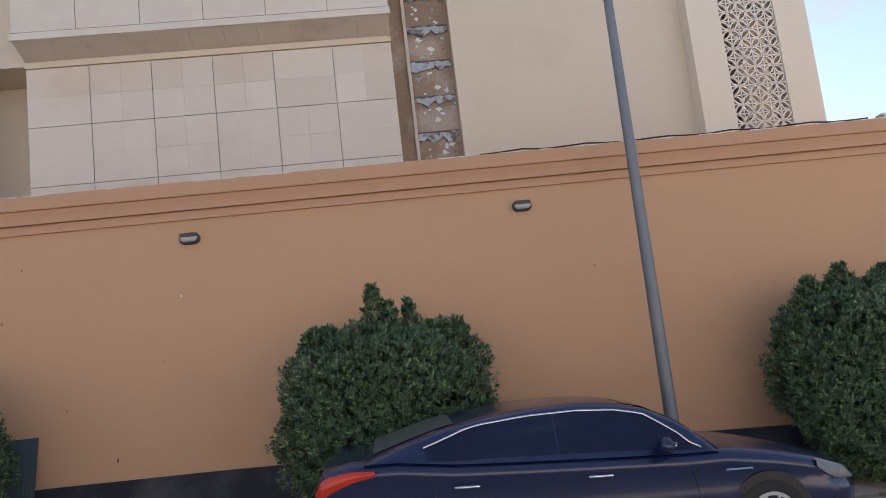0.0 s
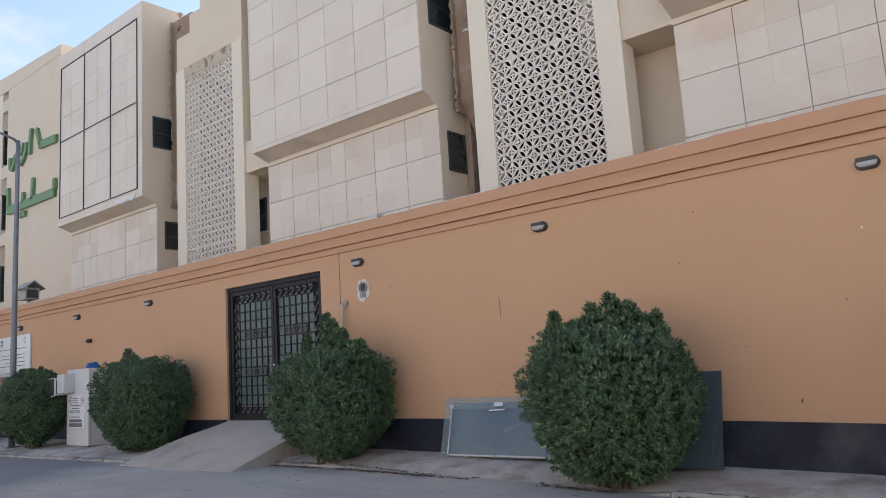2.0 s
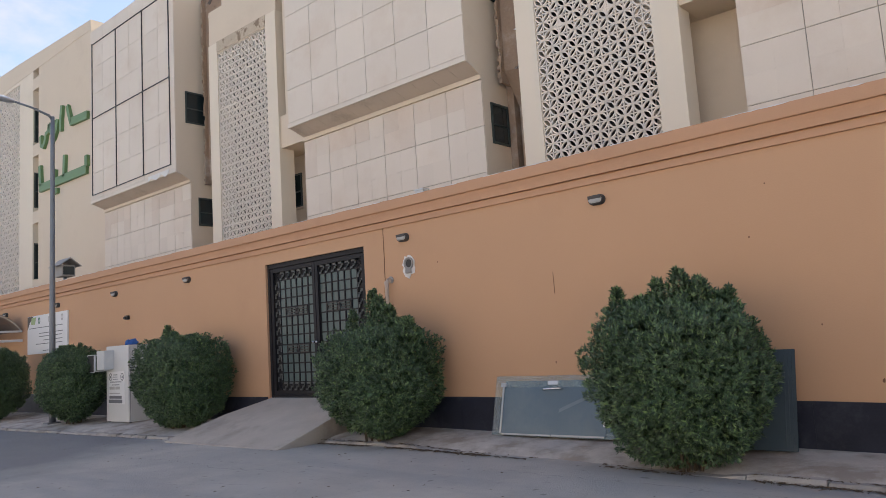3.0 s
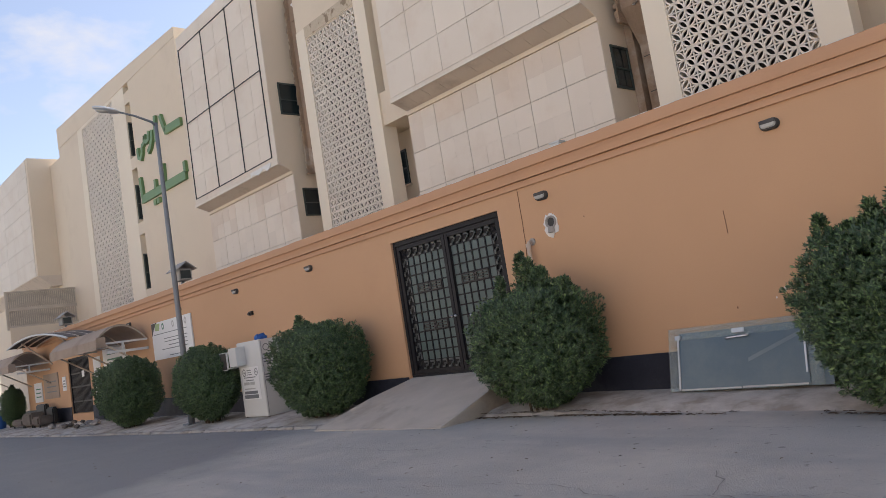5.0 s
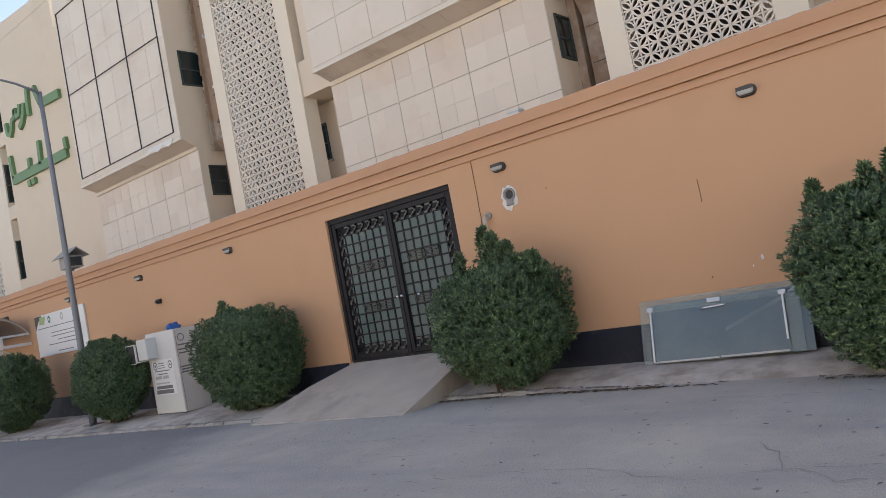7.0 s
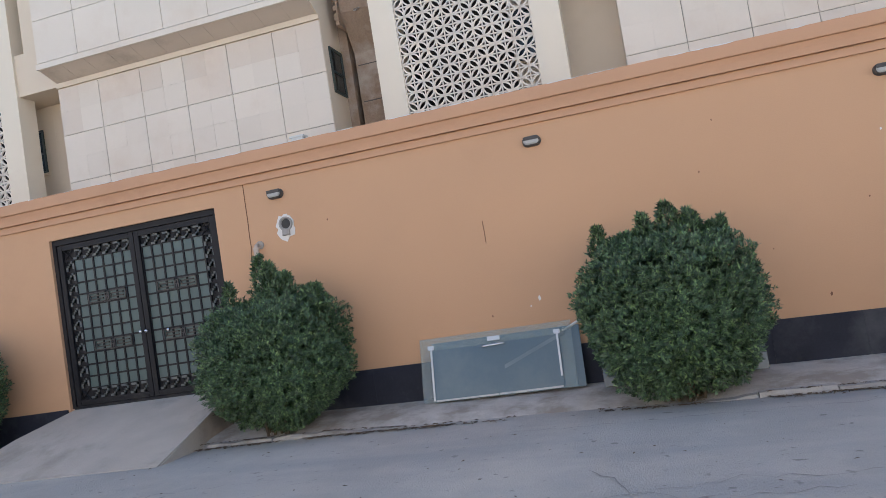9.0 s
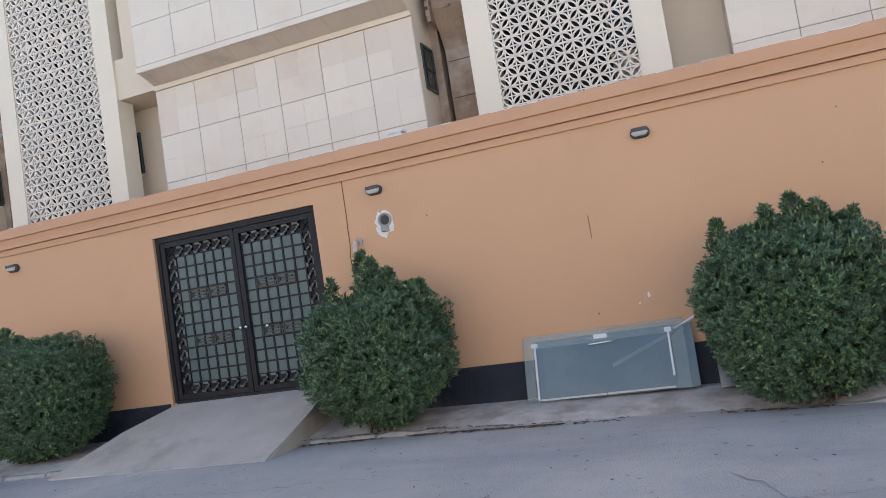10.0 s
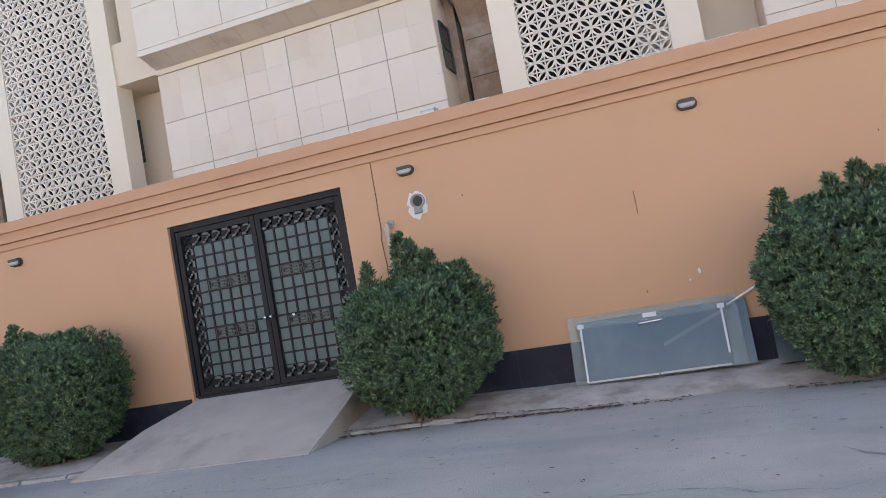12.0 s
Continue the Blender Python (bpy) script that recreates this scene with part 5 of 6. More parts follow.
# ---- lamp huts on the coping ----
def hut(x, y, z):
    t = thing("floodlight_hut", (x, y, z), "small grey metal floodlight with a pitched hood on the wall", "floodlight")
    part("post", boxes((x - 0.04, x + 0.04, y - 0.04, y + 0.04, z, z + 0.16)), STEEL, t)
    part("housing", boxes((x - 0.28, x + 0.28, y - 0.20, y + 0.20, z + 0.16, z + 0.50)), PVC, t, bevel=0.01)
    bm = bmesh.new()
    extrude_x(bm, [(y - 0.34, z + 0.46), (y, z + 0.72), (y + 0.34, z + 0.46), (y + 0.30, z + 0.46), (y, z + 0.68), (y - 0.30, z + 0.46)], x - 0.42, x + 0.42)
    part("hood", bm, PVC, t)
    part("glass", boxes((x + 0.281, x + 0.286, y - 0.16, y + 0.16, z + 0.2, z + 0.45)), WINDOW_GLASS, t)


hut(-25.1, 9.0, WALL_TOP)
hut(-37.4, 9.0, WALL_TOP)

# ---- the parked car ----
def sedan(cx, cy, z, pitch):
    """A dark saloon, built with its rear at u = 0 and its nose at u = 4.85, facing +x."""
    car = thing("car", (0, 0, 0), "dark navy saloon car with tinted windows parked at the kerb", "car")
    L, HW = 4.85, 0.915
    U = [0.0, 0.08, 0.3, 0.7, 1.2, 1.9, 2.6, 3.2, 3.55, 4.0, 4.4, 4.65, 4.78, 4.85]
    TOP = [0.86, 1.00, 1.055, 1.06, 1.01, 0.985, 0.965, 0.95, 0.955, 0.90, 0.82, 0.74, 0.64, 0.50]
    WID = [0.72, 0.82, 0.88, 0.905, 0.915, 0.915, 0.915, 0.915, 0.91, 0.90, 0.87, 0.80, 0.70, 0.58]

    def wid(u):
        return float(np.interp(u, U, WID))

    def belt(u):
        return float(np.interp(u, U, TOP))

    # lower body: rounded sections from the sill over the shoulder to the centre line
    bm = bmesh.new()
    us = sorted(set(U + [0.04, 0.15, 0.5, 0.95, 1.5, 2.2, 2.9, 3.4, 3.75, 4.2, 4.52, 4.72, 4.82]))
    rings = []
    for u in us:
        w, t = wid(u), belt(u)
        lo = 0.24 if 0.25 < u < 4.6 else 0.34
        crown = 0.03 if u > 3.3 else 0.01
        half = [(0, t + crown), (0.45 * w, t + crown * 0.9), (0.80 * w, t - 0.005), (0.93 * w, t - 0.035), (0.972 * w, t - 0.09), (0.985 * w, t - 0.13), (0.968 * w, t - 0.16), (0.995 * w, 0.60), (1.0 * w, 0.48), (0.975 * w, 0.36), (0.93 * w, lo), (0.5 * w, lo - 0.02), (0, lo - 0.02)]
        ring = [bm.verts.new((u, -y, zz)) for y, zz in half] + [bm.verts.new((u, y, zz)) for y, zz in half[-2:0:-1]]
        rings.append(ring)
    n = len(rings[0])
    for a, b in zip(rings, rings[1:]):
        for k in range(n):
            bm.faces.new((a[k], b[k], b[(k + 1) % n], a[(k + 1) % n]))
    bm.faces.new(rings[0])
    bm.faces.new(rings[-1][::-1])
    body = part("body", bm, CAR_PAINT, car, smooth=True)

    # cabin: roof line over the belt
    RU = [0.42, 0.75, 1.05, 1.45, 1.85, 2.3, 2.65, 2.95, 3.25, 3.5]
    RZ = [1.06, 1.165, 1.255, 1.335, 1.382, 1.40, 1.382, 1.32, 1.175, 0.97]

    def roof(u):
        return float(np.interp(u, RU, RZ))

    def side(u, f, off=0.0):
        """A point of the cabin's side: f from the belt (0) to the roof's edge (1)."""
        b, r = belt(u) - 0.03, roof(u) - 0.02
        zz = b + (r - b) * f
        y = wid(u) * 0.955 - 0.20 * (zz - b) / 0.42 - 0.05 * f * f
        return (u, -(y + off), zz)

    bm = bmesh.new()
    rings = []
    for u in [0.42 + (3.5 - 0.42) * i / 30 for i in range(31)]:
        pts = [side(u, f) for f in (0, 0.3, 0.6, 0.85, 1.0)]
        edge = pts[-1]
        half = pts + [(u, edge[1] * 0.82, edge[2] + 0.018), (u, edge[1] * 0.45, edge[2] + 0.034)]
        ring = [bm.verts.new(p) for p in half] + [bm.verts.new((u, 0, edge[2] + 0.04))] + [bm.verts.new((p[0], -p[1], p[2])) for p in half[::-1]]
        rings.append(ring)
    n = len(rings[0])
    for a, b in zip(rings, rings[1:]):
        for k in range(n - 1):
            bm.faces.new((a[k], a[k + 1], b[k + 1], b[k]))
    bm.faces.new(rings[0])
    bm.faces.new(rings[-1][::-1])
    part("cabin", bm, CAR_PAINT, car, smooth=True)

    def side_patch(name, u0, u1, lower, upper, mat, off, sgn=1, steps=14, par=None):
        bm = bmesh.new()
        cols = []
        for i in range(steps + 1):
            u = u0 + (u1 - u0) * i / steps
            col = []
            for k in range(5):
                f = lower(u) + (upper(u) - lower(u)) * k / 4
                p = side(u, f, off)
                col.append(bm.verts.new((p[0], p[1] * sgn, p[2])))
            cols.append(col)
        for a, b in zip(cols, cols[1:]):
            for k in range(4):
                bm.faces.new((a[k], b[k], b[k + 1], a[k + 1]))
        bmesh.ops.remove_doubles(bm, verts=bm.verts[:], dist=1e-4)
        return part(name, bm, mat, par or car, smooth=True)

    lowf = lambda u: 0.12
    upf = lambda u: float(np.interp(u, [0.92, 1.1, 1.3, 2.9, 3.15, 3.3], [0.56, 0.70, 0.84, 0.84, 0.62, 0.2]))
    for s in (1, -1):
        side_patch("window", 0.95, 2.082, lowf, upf, CAR_GLASS, 0.004, s)
        side_patch("window", 2.10, 3.28, lowf, upf, CAR_GLASS, 0.004, s)
        # chrome strip over the side windows
        bm = bmesh.new()
        pts = [side(u, min(0.92, upf(u) + 0.055), 0.012) for u in [0.93 + (3.34 - 0.93) * i / 28 for i in range(29)]]
        tube(bm, [(p[0], p[1] * s, p[2]) for p in pts], 0.011, 6)
        part("window_trim", bm, CHROME, car, "chrome window strip", smooth=True)
        # shoulder crease catching the light
        for u in (1.28, 2.42):
            bm = bmesh.new()
            y = wid(u) + 0.012
            tube(bm, [(u - 0.115, -y * s, 0.80), (u - 0.10, -(y + 0.022) * s, 0.802), (u + 0.09, -(y + 0.022) * s, 0.80), (u + 0.105, -y * s, 0.798)], 0.012, 6)
            part("door_handle", bm, CHROME, car, "chrome door handle", smooth=True)
        for u in (0.98, 2.09, 3.22):
            bm = bmesh.new()
            pts = [(u + 0.02 * k, -(wid(u) * q + 0.0015) * s, zz) for k, (q, zz) in enumerate(((0.975, belt(u) - 0.1), (0.975, 0.79), (0.99, 0.66), (1.0, 0.48), (0.985, 0.4)))]
            tube(bm, pts, 0.004, 4)
            part("door_gap", bm, BLACK, car)
        bm = bmesh.new()
        tube(bm, [(3.52, -(wid(3.5) + 0.004) * s, 0.765), (3.76, -(wid(3.76) + 0.004) * s, 0.762)], 0.009, 5)
        part("fender_trim", bm, CHROME, car, "chrome fender strip")
        # mirror
        bm = bmesh.new()
        bmesh.ops.create_uvsphere(bm, u_segments=14, v_segments=8, radius=1, matrix=Matrix.Translation((2.98, -1.0 * s, 1.015)) @ Matrix.Diagonal((0.07, 0.11, 0.075, 1)))
        tube(bm, [(3.06, -0.86 * s, 0.955), (3.0, -0.98 * s, 0.98)], 0.03, 6)
        m = part("mirror", bm, CAR_PAINT, car, "dark door mirror with chrome strip", smooth=True)
        bm = bmesh.new()
        tube(bm, [(3.04, -0.93 * s, 1.03), (3.07, -1.02 * s, 1.03), (3.02, -1.13 * s, 1.03)], 0.009, 5)
        part("mirror_strip", bm, CHROME, m)
        # lamps
        bm = bmesh.new()
        cols = []
        for i in range(9):
            u = 4.36 + 0.40 * i / 8
            t = belt(u)
            h = 0.02 + 0.11 * math.sin(math.pi * min(1, 0.15 + 0.8 * i / 8))
            cols.append([bm.verts.new((u + 0.006, -(wid(u) * 0.985 + 0.008) * s * q, t - 0.035 - h * k)) for k, q in ((0, 0.955), (0.35, 0.99), (0.7, 1.0), (1.0, 1.0))])
        for a, b in zip(cols, cols[1:]):
            for k in range(3):
                bm.faces.new((a[k], b[k], b[k + 1], a[k + 1]))
        part("headlamp", bm, HEAD_LENS, car, "clear headlamp", smooth=True)
        bm = bmesh.new()
        cols = []
        for i in range(9):
            u = 0.0 + 0.52 * i / 8
            t = belt(u) - 0.06 - 0.02 * i / 8
            h = 0.17 * (1 - 0.75 * (i / 8))
            cols.append([bm.verts.new((u - 0.006, -(wid(u) + 0.010) * s * q, t - h * k)) for k, q in ((0, 0.965), (0.4, 0.985), (0.75, 0.985), (1.0, 0.975))])
        for a, b in zip(cols, cols[1:]):
            for k in range(3):
                bm.faces.new((a[k], b[k], b[k + 1], a[k + 1]))
        tl = part("tail_lamp", bm, RED_LENS, car, "red tail lamp", smooth=True)
        bm = bmesh.new()
        bm.faces.new([bm.verts.new(p) for p in ((-0.016, -0.74 * s, 0.74), (0.10, -(wid(0.1) + 0.018) * s * 0.985, 0.76), (0.10, -(wid(0.1) + 0.018) * s * 0.985, 0.70), (-0.016, -0.74 * s, 0.69))])
        part("reversing_lens", bm, HEAD_LENS, tl)
        # wheels in dark arches
        for u in (0.98, 3.90):
            bm = bmesh.new()
            n = 28
            disc(bm, u, -(wid(u) + 0.003) * s, 0.34, 0.385, 0.30, n=n)
            part("wheel_arch", bm, BLACK, car)
            bm = bmesh.new()
            rings = []
            for r, y in ((0.20, 0.905), (0.30, 0.925), (0.325, 0.90), (0.33, 0.80), (0.32, 0.72)):
                rings.append([bm.verts.new((u + r * math.cos(2 * math.pi * k / n), -y * s, 0.33 + r * math.sin(2 * math.pi * k / n))) for k in range(n)])
            for a, b in zip(rings, rings[1:]):
                for k in range(n):
                    bm.faces.new((a[k], a[(k + 1) % n], b[(k + 1) % n], b[k]))
            wl = part("wheel", bm, RUBBER, car, "black tyre on a silver alloy rim", smooth=True)
            bm = bmesh.new()
            disc(bm, u, -0.928 * s, 0.33, 0.225, 0.195, n=n)
            for k in range(10):
                a = 2 * math.pi * k / 10
                tube(bm, [(u + 0.04 * math.cos(a), -0.925 * s, 0.33 + 0.04 * math.sin(a)), (u + 0.205 * math.cos(a), -0.922 * s, 0.33 + 0.205 * math.sin(a))], 0.016, 5)
            part("rim", bm, ALU, wl)
            bm = bmesh.new()
            disc(bm, u, -0.90 * s, 0.33, 0.20, n=n)
            part("rim_back", bm, BLACK, wl)
    # front and rear glass
    for name, ua, ub in (("rear_window", 0.50, 1.22), ("windscreen", 2.78, 3.46)):
        bm = bmesh.new()
        rows_ = []
        for i in range(9):
            u = ua + (ub - ua) * i / 8
            e = side(u, 1.0)
            rows_.append([bm.verts.new((u, e[1] * q, e[2] + 0.044 - 0.030 * abs(q) ** 2)) for q in (0.8, 0.45, 0, -0.45, -0.8)])
        for a, b in zip(rows_, rows_[1:]):
            for k in range(4):
                bm.faces.new((a[k], b[k], b[k + 1], a[k + 1]))
        part(name, bm, REAR_GLASS if name == "rear_window" else WINDOW_GLASS, car, smooth=True)
    bm = bmesh.new()
    tube(bm, [(3.42, -0.6, 0.985), (3.46, 0.0, 0.995), (3.42, 0.55, 0.985)], 0.014, 5)
    part("wiper", bm, BLACK, car)
    part("bumper_trim", boxes((4.70, 4.80, -0.55, 0.55, 0.40, 0.46)), CHROME, car, bevel=0.01)
    for u, zz in ((1.05, 0.56), (2.05, 0.58)):
        part("door_guard", boxes((u, u + 0.04, -0.934, -0.918, zz, zz + 0.06)), BLUE, car, "blue foam door guard")
    car.matrix_world = Matrix.Translation((cx - L / 2, cy, z)) @ Matrix.Translation((L / 2, 0, 0)) @ Matrix.Rotation(pitch, 4, "Y") @ Matrix.Translation((-L / 2 * 0.965, 0, 0)) @ Matrix.Scale(0.965, 4)
    return car


sedan(1.50, 6.62, road_z(1.50) + 0.02, math.atan(0.048))

# ---- green sign letters on the wing, as plain strokes ----
sign = thing("wall_sign", (-31.5, 11.45, 9.8), "two lines of raised green sign letters on the wall", "sign")


def stroke(pts, w):
    """A flat raised stroke along points (x, z)."""
    bm = bmesh.new()
    l, r = [], []
    for i, (x, z) in enumerate(pts):
        (xa, za), (xb, zb) = pts[max(0, i - 1)], pts[min(len(pts) - 1, i + 1)]
        d = math.hypot(xb - xa, zb - za)
        nx, nz = -(zb - za) / d * w / 2, (xb - xa) / d * w / 2
        l.append((x + nx, z + nz))
        r.append((x - nx, z - nz))
    for i in range(len(pts) - 1):
        prism(bm, [l[i], l[i + 1], r[i + 1], r[i]], 11.33, 11.448)
    part("letter_stroke", bm, GREEN_SIGN, sign)


stroke([(-29.0, 10.80), (-30.5, 10.88)], 0.30)
stroke([(-30.45, 10.85), (-30.62, 11.2), (-30.8, 11.6)], 0.2)
stroke([(-31.3, 11.75), (-31.4, 11.2), (-31.42, 10.74)], 0.2)
stroke([(-31.72, 11.3), (-31.84, 10.92), (-32.05, 10.67), (-32.32, 10.53)], 0.22)
stroke([(-32.05, 11.36), (-32.16, 11.02), (-32.42, 10.98), (-32.54, 11.3)], 0.2)
stroke([(-32.54, 11.3), (-32.62, 11.02), (-32.85, 10.96), (-32.95, 10.7), (-33.15, 10.48), (-33.36, 10.58), (-33.42, 11.0)], 0.2)
stroke([(-29.1, 8.75), (-33.52, 8.82)], 0.33)
stroke([(-33.5, 9.76), (-33.42, 8.9)], 0.22)
stroke([(-31.98, 9.3), (-32.0, 8.9)], 0.2)
stroke([(-31.05, 9.7), (-31.12, 8.85)], 0.2)
stroke([(-29.12, 9.27), (-29.1, 8.85)], 0.2)
for x in (-31.86, -32.2):
    stroke([(x - 0.13, 8.42), (x, 8.42), (x + 0.13, 8.42)], 0.22)

# ---- far door, signs and canopies ----
fd = thing("metal_door", (-35.8, WALL_Y + 0.1, DOOR_Z0), "closed dark metal double door with bars in the wall", "door")
part("door_frame", boxes((DOOR_X0, DOOR_X0 + 0.08, WALL_Y + 0.04, WALL_Y + 0.16, DOOR_Z0, DOOR_Z1), (DOOR_X1 - 0.08, DOOR_X1, WALL_Y + 0.04, WALL_Y + 0.16, DOOR_Z0, DOOR_Z1), (DOOR_X0 + 0.08, DOOR_X1 - 0.08, WALL_Y + 0.04, WALL_Y + 0.16, DOOR_Z1 - 0.08, DOOR_Z1)), GATE, fd)
for x0, x1 in ((DOOR_X0 + 0.085, -35.805), (-35.795, DOOR_X1 - 0.085)):
    lf = part("door_leaf", boxes((x0, x1, WALL_Y + 0.10, WALL_Y + 0.13, DOOR_Z0 + 0.02, DOOR_Z1 - 0.085)), GATE, fd)
    for k in range(9):
        x = x0 + (x1 - x0) * (k + 0.5) / 9
        part("bar", boxes((x - 0.02, x + 0.02, WALL_Y + 0.075, WALL_Y + 0.098, DOOR_Z0 + 0.06, DOOR_Z1 - 0.12)), LAMP_GREY, lf)
    for z in (0.95, 1.55, 2.1):
        part("rail", boxes((x0 + 0.02, x1 - 0.02, WALL_Y + 0.06, WALL_Y + 0.074, z, z + 0.06)), LAMP_GREY, lf)
part("paper_note", boxes((-35.6, -35.3, WALL_Y + 0.052, WALL_Y + 0.058, 1.95, 2.2)), PAPER, fd)
for x0, x1, z0, z1, m, lb in ((-42.7, -41.4, 1.15, 2.05, PAPER, "white paper notice on the wall"), (-41.0, -38.7, 1.25, 2.35, CANVAS, "tan plaque with faded print on the wall"), (-38.1, -37.6, 1.5, 2.1, PAPER, "white paper notice on the wall"), (-33.8, -33.0, 1.0, 2.6, PAPER, "tall white poster beside the door"), (-32.6, -30.2, 1.9, 2.9, PAPER, "white and green poster on the wall")):
    t = thing("wall_notice", ((x0 + x1) / 2, WALL_Y, z0), lb, "notice")
    part("panel", boxes((x0, x1, WALL_Y - 0.03, WALL_Y - 0.004, z0, z1)), m, t)
    for k in range(3):
        z = z0 + (z1 - z0) * (0.25 + 0.2 * k)
        part("print_line", boxes((x0 + 0.2 * (x1 - x0), x1 - 0.15 * (x1 - x0), WALL_Y - 0.034, WALL_Y - 0.03, z, z + 0.05)), GREEN_INK if x0 < -42 or x0 > -33 else INK, t)


def canopy(x0, x1, y0, y1, z_front, z_wall, rise, label):
    """A barrel of faded fabric along the wall: its arch runs from the front beam back to the wall."""
    t = thing("shade_canopy", ((x0 + x1) / 2, (y0 + y1) / 2, walk_z((x0 + x1) / 2, y1)), label, "canopy", "canopies by the far door")
    n = 14
    arch = [(y0 + (y1 - y0) * k / n, z_front + (z_wall - z_front) * k / n + rise * math.sin(math.pi * k / n) ** 0.8) for k in range(n + 1)]
    bm = bmesh.new()
    extrude_x(bm, arch + [(y, z - 0.02) for y, z in arch[::-1]], x0, x1)
    part("fabric", bm, CANVAS, t)
    part("valance", boxes((x0, x1, y0 - 0.014, y0 - 0.002, z_front - 0.30, z_front + 0.01)), CANVAS, t)
    part("valance", boxes((x1 - 0.002, x1 + 0.010, y0, y0 + 0.28, z_front - 0.26, z_front + 0.08)), CANVAS, t)
    for x in (x0 + 0.03, (x0 + x1) / 2, x1 - 0.03):
        bm = bmesh.new()
        tube(bm, [(x, y, z - 0.045) for y, z in arch], 0.025, 6)
        part("hoop", bm, METAL_BEIGE, t)
        part("beam", boxes((x - 0.03, x + 0.03, y0 + 0.04, y1, z_wall - 0.05, z_wall + 0.01)), WHITE, t)
        bm = bmesh.new()
        tube(bm, [(x, y1 + 0.03, z_wall - 0.95), (x, y0 + 0.25, z_wall - 0.06)], 0.03, 8)
        part("strut", bm, METAL_BEIGE, t)
    part("beam", boxes((x1 - 0.03, x1 + 0.03, y0 + 0.3, y1, z_wall - 0.36, z_wall - 0.28)), WHITE, t)
    part("upright", boxes((x1 - 0.03, x1 + 0.03, (y0 + y1) / 2 - 0.03, (y0 + y1) / 2 + 0.03, z_wall - 0.28, z_wall - 0.05)), WHITE, t)
    part("beam", boxes((x0, x1, y0 + 0.002, y0 + 0.06, z_front - 0.1, z_front - 0.03)), WHITE, t)


canopy(-33.3, -28.0, 7.2, 8.82, 2.92, 2.80, 0.50, "faded brown fabric canopy on a white steel frame")
canopy(-46.5, -39.8, 7.2, 8.82, 2.92, 2.88, 0.55, "low faded fabric canopy on a light frame")

# the higher arch over the door between them
hc = thing("door_canopy", (-36.9, 8.2, 3.3), "high arched canopy with dark ribbed underside over the door", "canopy", "canopies by the far door")
n = 18
arch = [(-41.3 + 9.0 * k / n, 3.74 - 0.32 * k / n + 0.36 * math.sin(math.pi * k / n) ** 0.9) for k in range(n + 1)]
bm = bmesh.new()
prism(bm, arch + [(x, z - 0.025) for x, z in arch[::-1]], 7.55, 8.82)
# dark tone puts the shade under the arch into the fabric
part("fabric", bm, JUNK, hc, "dark fabric with its underside shade in the colour")
for y in (7.55, 7.95, 8.35, 8.75):
    bm = bmesh.new()
    tube(bm, [(x, y, z - 0.03) for x, z in arch], 0.04, 6)
    part("hoop", bm, WHITE if y < 7.6 else METAL_BEIGE, hc)
for x in (-39.4, -34.6):
    bm = bmesh.new()
    tube(bm, [(x, 8.85, 2.75), (x, 7.7, 3.80)], 0.04, 8)
    part("strut", bm, METAL_BEIGE, hc)

# slotted screen across the end of the yard, square to the wall
fs = thing("slotted_screen", (-44.0, 9.8, 4.1), "beige slotted sheet-metal screen on a plain parapet", "screen")
SX, SY0, SY1, SZ0, SZ1 = -43.85, 8.3, 11.43, 4.9, 6.68
part("parapet", boxes((SX - 0.25, SX + 0.02, SY0, SY1, 3.95, SZ0)), BEIGE, fs)
part("backing", boxes((SX - 0.10, SX - 0.07, SY0, SY1, SZ0, SZ1)), CREAM, fs)
slat_me = mesh_of("slat", boxes((-0.02, 0.02, -0.028, 0.028, 0.0, 0.72)), METAL_BEIGE)
for k in range(34):
    for z in (SZ0 + 0.08, SZ0 + 0.96):
        ob = part("slat", slat_me, None, fs)
        ob.matrix_basis = Matrix.Translation((SX - 0.02, SY0 + 0.08 + (SY1 - SY0 - 0.16) * k / 33, z))
for z in (SZ0, SZ0 + 0.80, SZ1 - 0.08):
    part("rail", boxes((SX - 0.06, SX + 0.015, SY0, SY1, z, z + 0.08 if z != SZ0 + 0.80 else z + 0.16)), METAL_BEIGE, fs)
part("end_post", boxes((SX - 0.08, SX + 0.03, SY0 - 0.12, SY0 - 0.002, SZ0 - 0.1, SZ1)), METAL_BEIGE, fs)

# low fence stubs, rubble and scrap by the far door
lf = thing("low_railing", (-23.6, 8.6, 0.15), "low dark metal railing between the bushes", "railing")
part("rail", boxes((-24.7, -22.6, 8.58, 8.62, 0.80, 0.85)), BLACK, lf)
for k in range(14):
    x = -24.65 + 0.155 * k
    part("bar", boxes((x, x + 0.03, 8.59, 8.61, walk_z(x, 8.6) - 0.01, 0.80)), BLACK, lf)
rnd = random.Random(12)


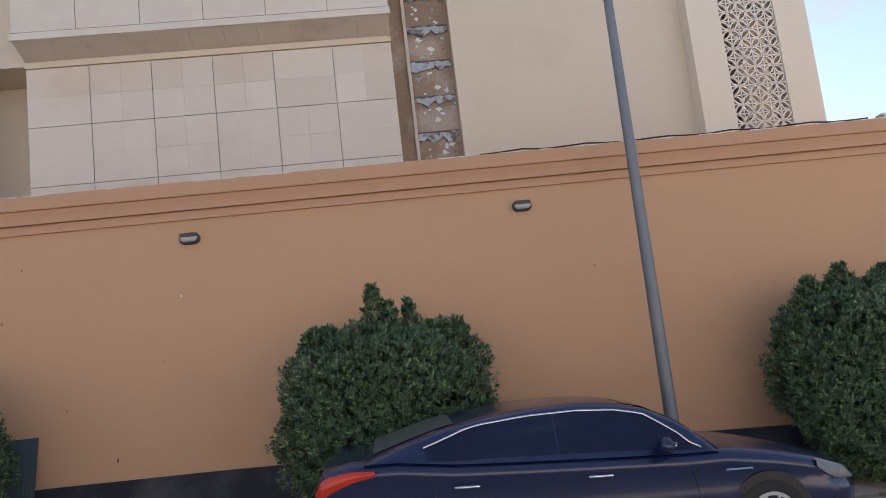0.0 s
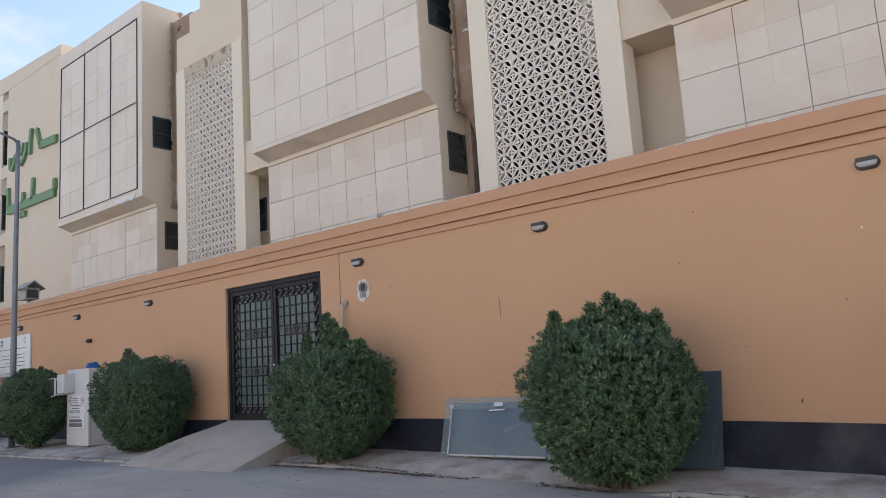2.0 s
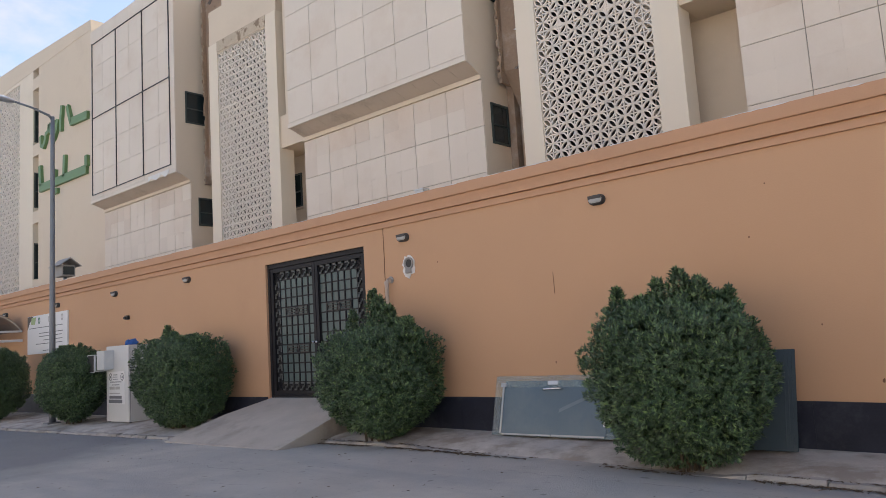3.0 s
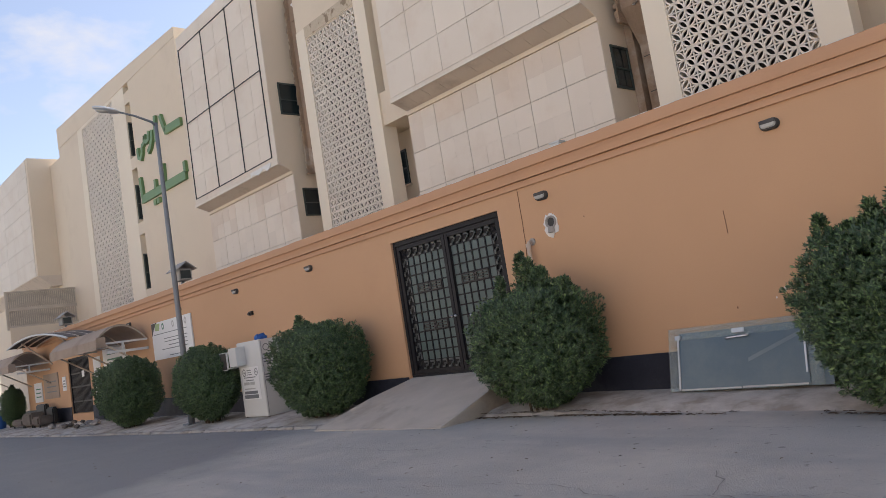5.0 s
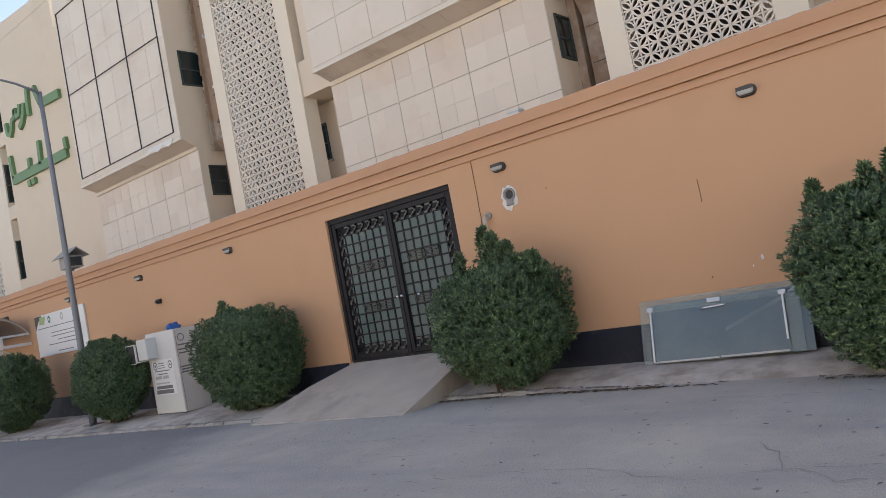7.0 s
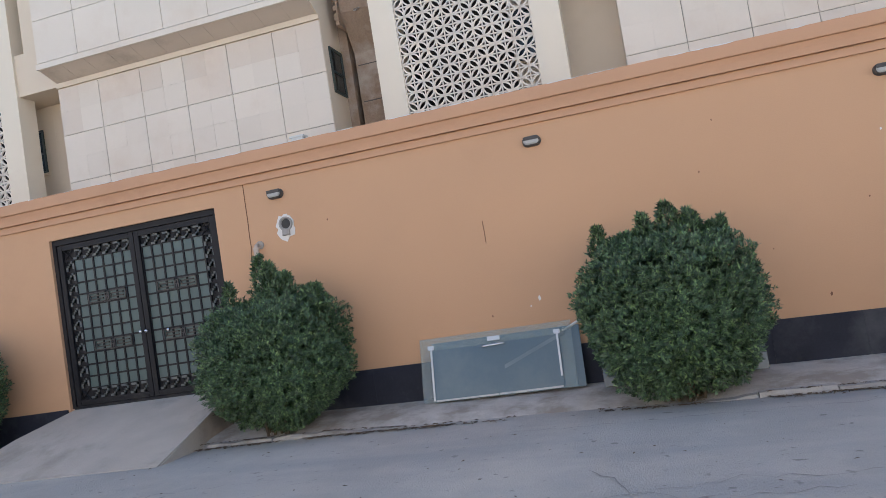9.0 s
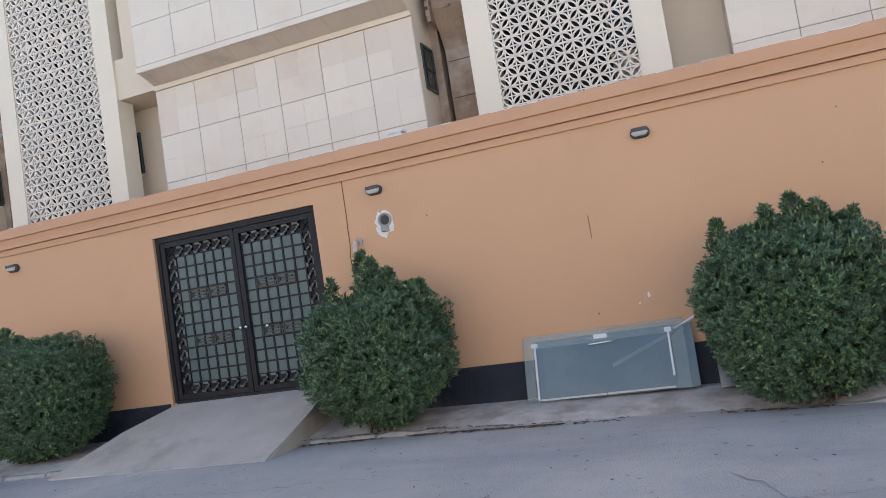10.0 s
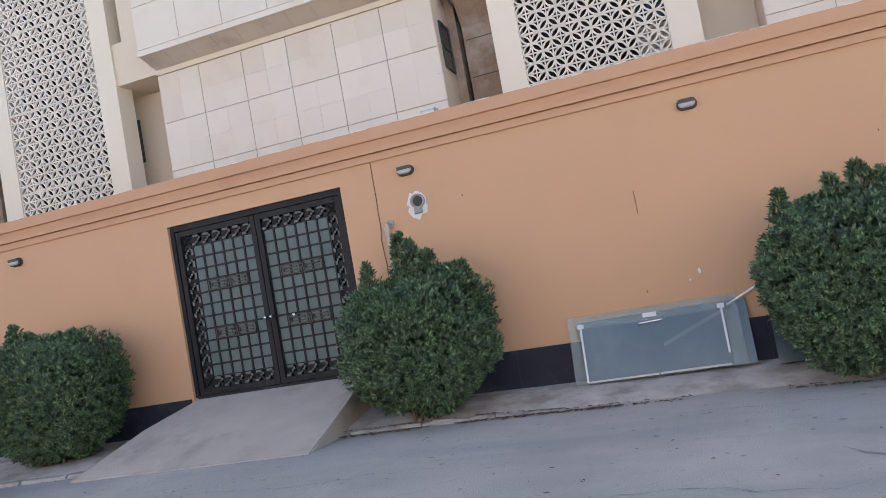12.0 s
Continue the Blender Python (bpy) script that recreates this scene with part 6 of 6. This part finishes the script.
def rock(name, x, y, sx, sy, sz, mat, label, cat, group=""):
    z = walk_z(x, y)
    t = thing(name, (x, y, z), label, cat, group)
    bm = bmesh.new()
    bmesh.ops.create_icosphere(bm, subdivisions=1, radius=1)
    s = rnd.uniform(0, 50)
    for v in bm.verts:
        v.co *= 1 + 0.45 * noise.noise(v.co * 1.3 + Vector((s, s, s)))
        v.co = Vector((x + v.co.x * sx, y + v.co.y * sy, max(z, z + sz * 0.8 + v.co.z * sz)))
    part("lump", bm, mat, t)


for k in range(13):
    rock("rubble_stone", rnd.uniform(-35.6, -30.5), rnd.uniform(7.3, 8.3), rnd.uniform(0.1, 0.32), rnd.uniform(0.1, 0.22), rnd.uniform(0.05, 0.12), rnd.choice((JUNK, CONCRETE, KERB)), "rough lump of rubble on the pavement", "stone", "rubble by the far door")
for x, w, h in ((-41.6, 0.9, 0.38), (-39.9, 0.7, 0.62), (-38.5, 0.5, 0.45)):
    t = thing("scrap_seat", (x, 8.0, walk_z(x, 8.0)), "broken dark upholstered seat standing on the pavement", "scrap", "scrap by the far door")
    zz = walk_z(x, 8.0)
    part("cushion", boxes((x - w, x + w, 7.7, 8.3, zz + 0.08, zz + h)), JUNK, t, bevel=0.07)
    part("backrest", boxes((x - w, x + w, 8.3, 8.5, zz + 0.05, zz + h + 0.3)), BLACK, t, bevel=0.05)
    for fx in (x - w + 0.06, x + w - 0.06):
        part("leg", boxes((fx - 0.03, fx + 0.03, 7.76, 7.82, zz - 0.01, zz + 0.08)), BLACK, t)
wb = thing("waste_barrel", (-45.5, 7.8, walk_z(-45.5, 7.8)), "blue plastic barrel on the pavement", "barrel")
bm = bmesh.new()
zz = walk_z(-45.5, 7.8)
tube(bm, [(-45.5, 7.8, zz), (-45.5, 7.8, zz + 0.3), (-45.5, 7.8, zz + 0.6), (-45.5, 7.8, zz + 0.9)], [0.28, 0.32, 0.32, 0.29], 18)
part("shell", bm, BLUE, wb, smooth=True)
bush(-44.5, 8.25, 0.7, 0.5, 1.75, 8, ((0.1, 0.35, 1.0),), "dusty green shrub by the far canopy")
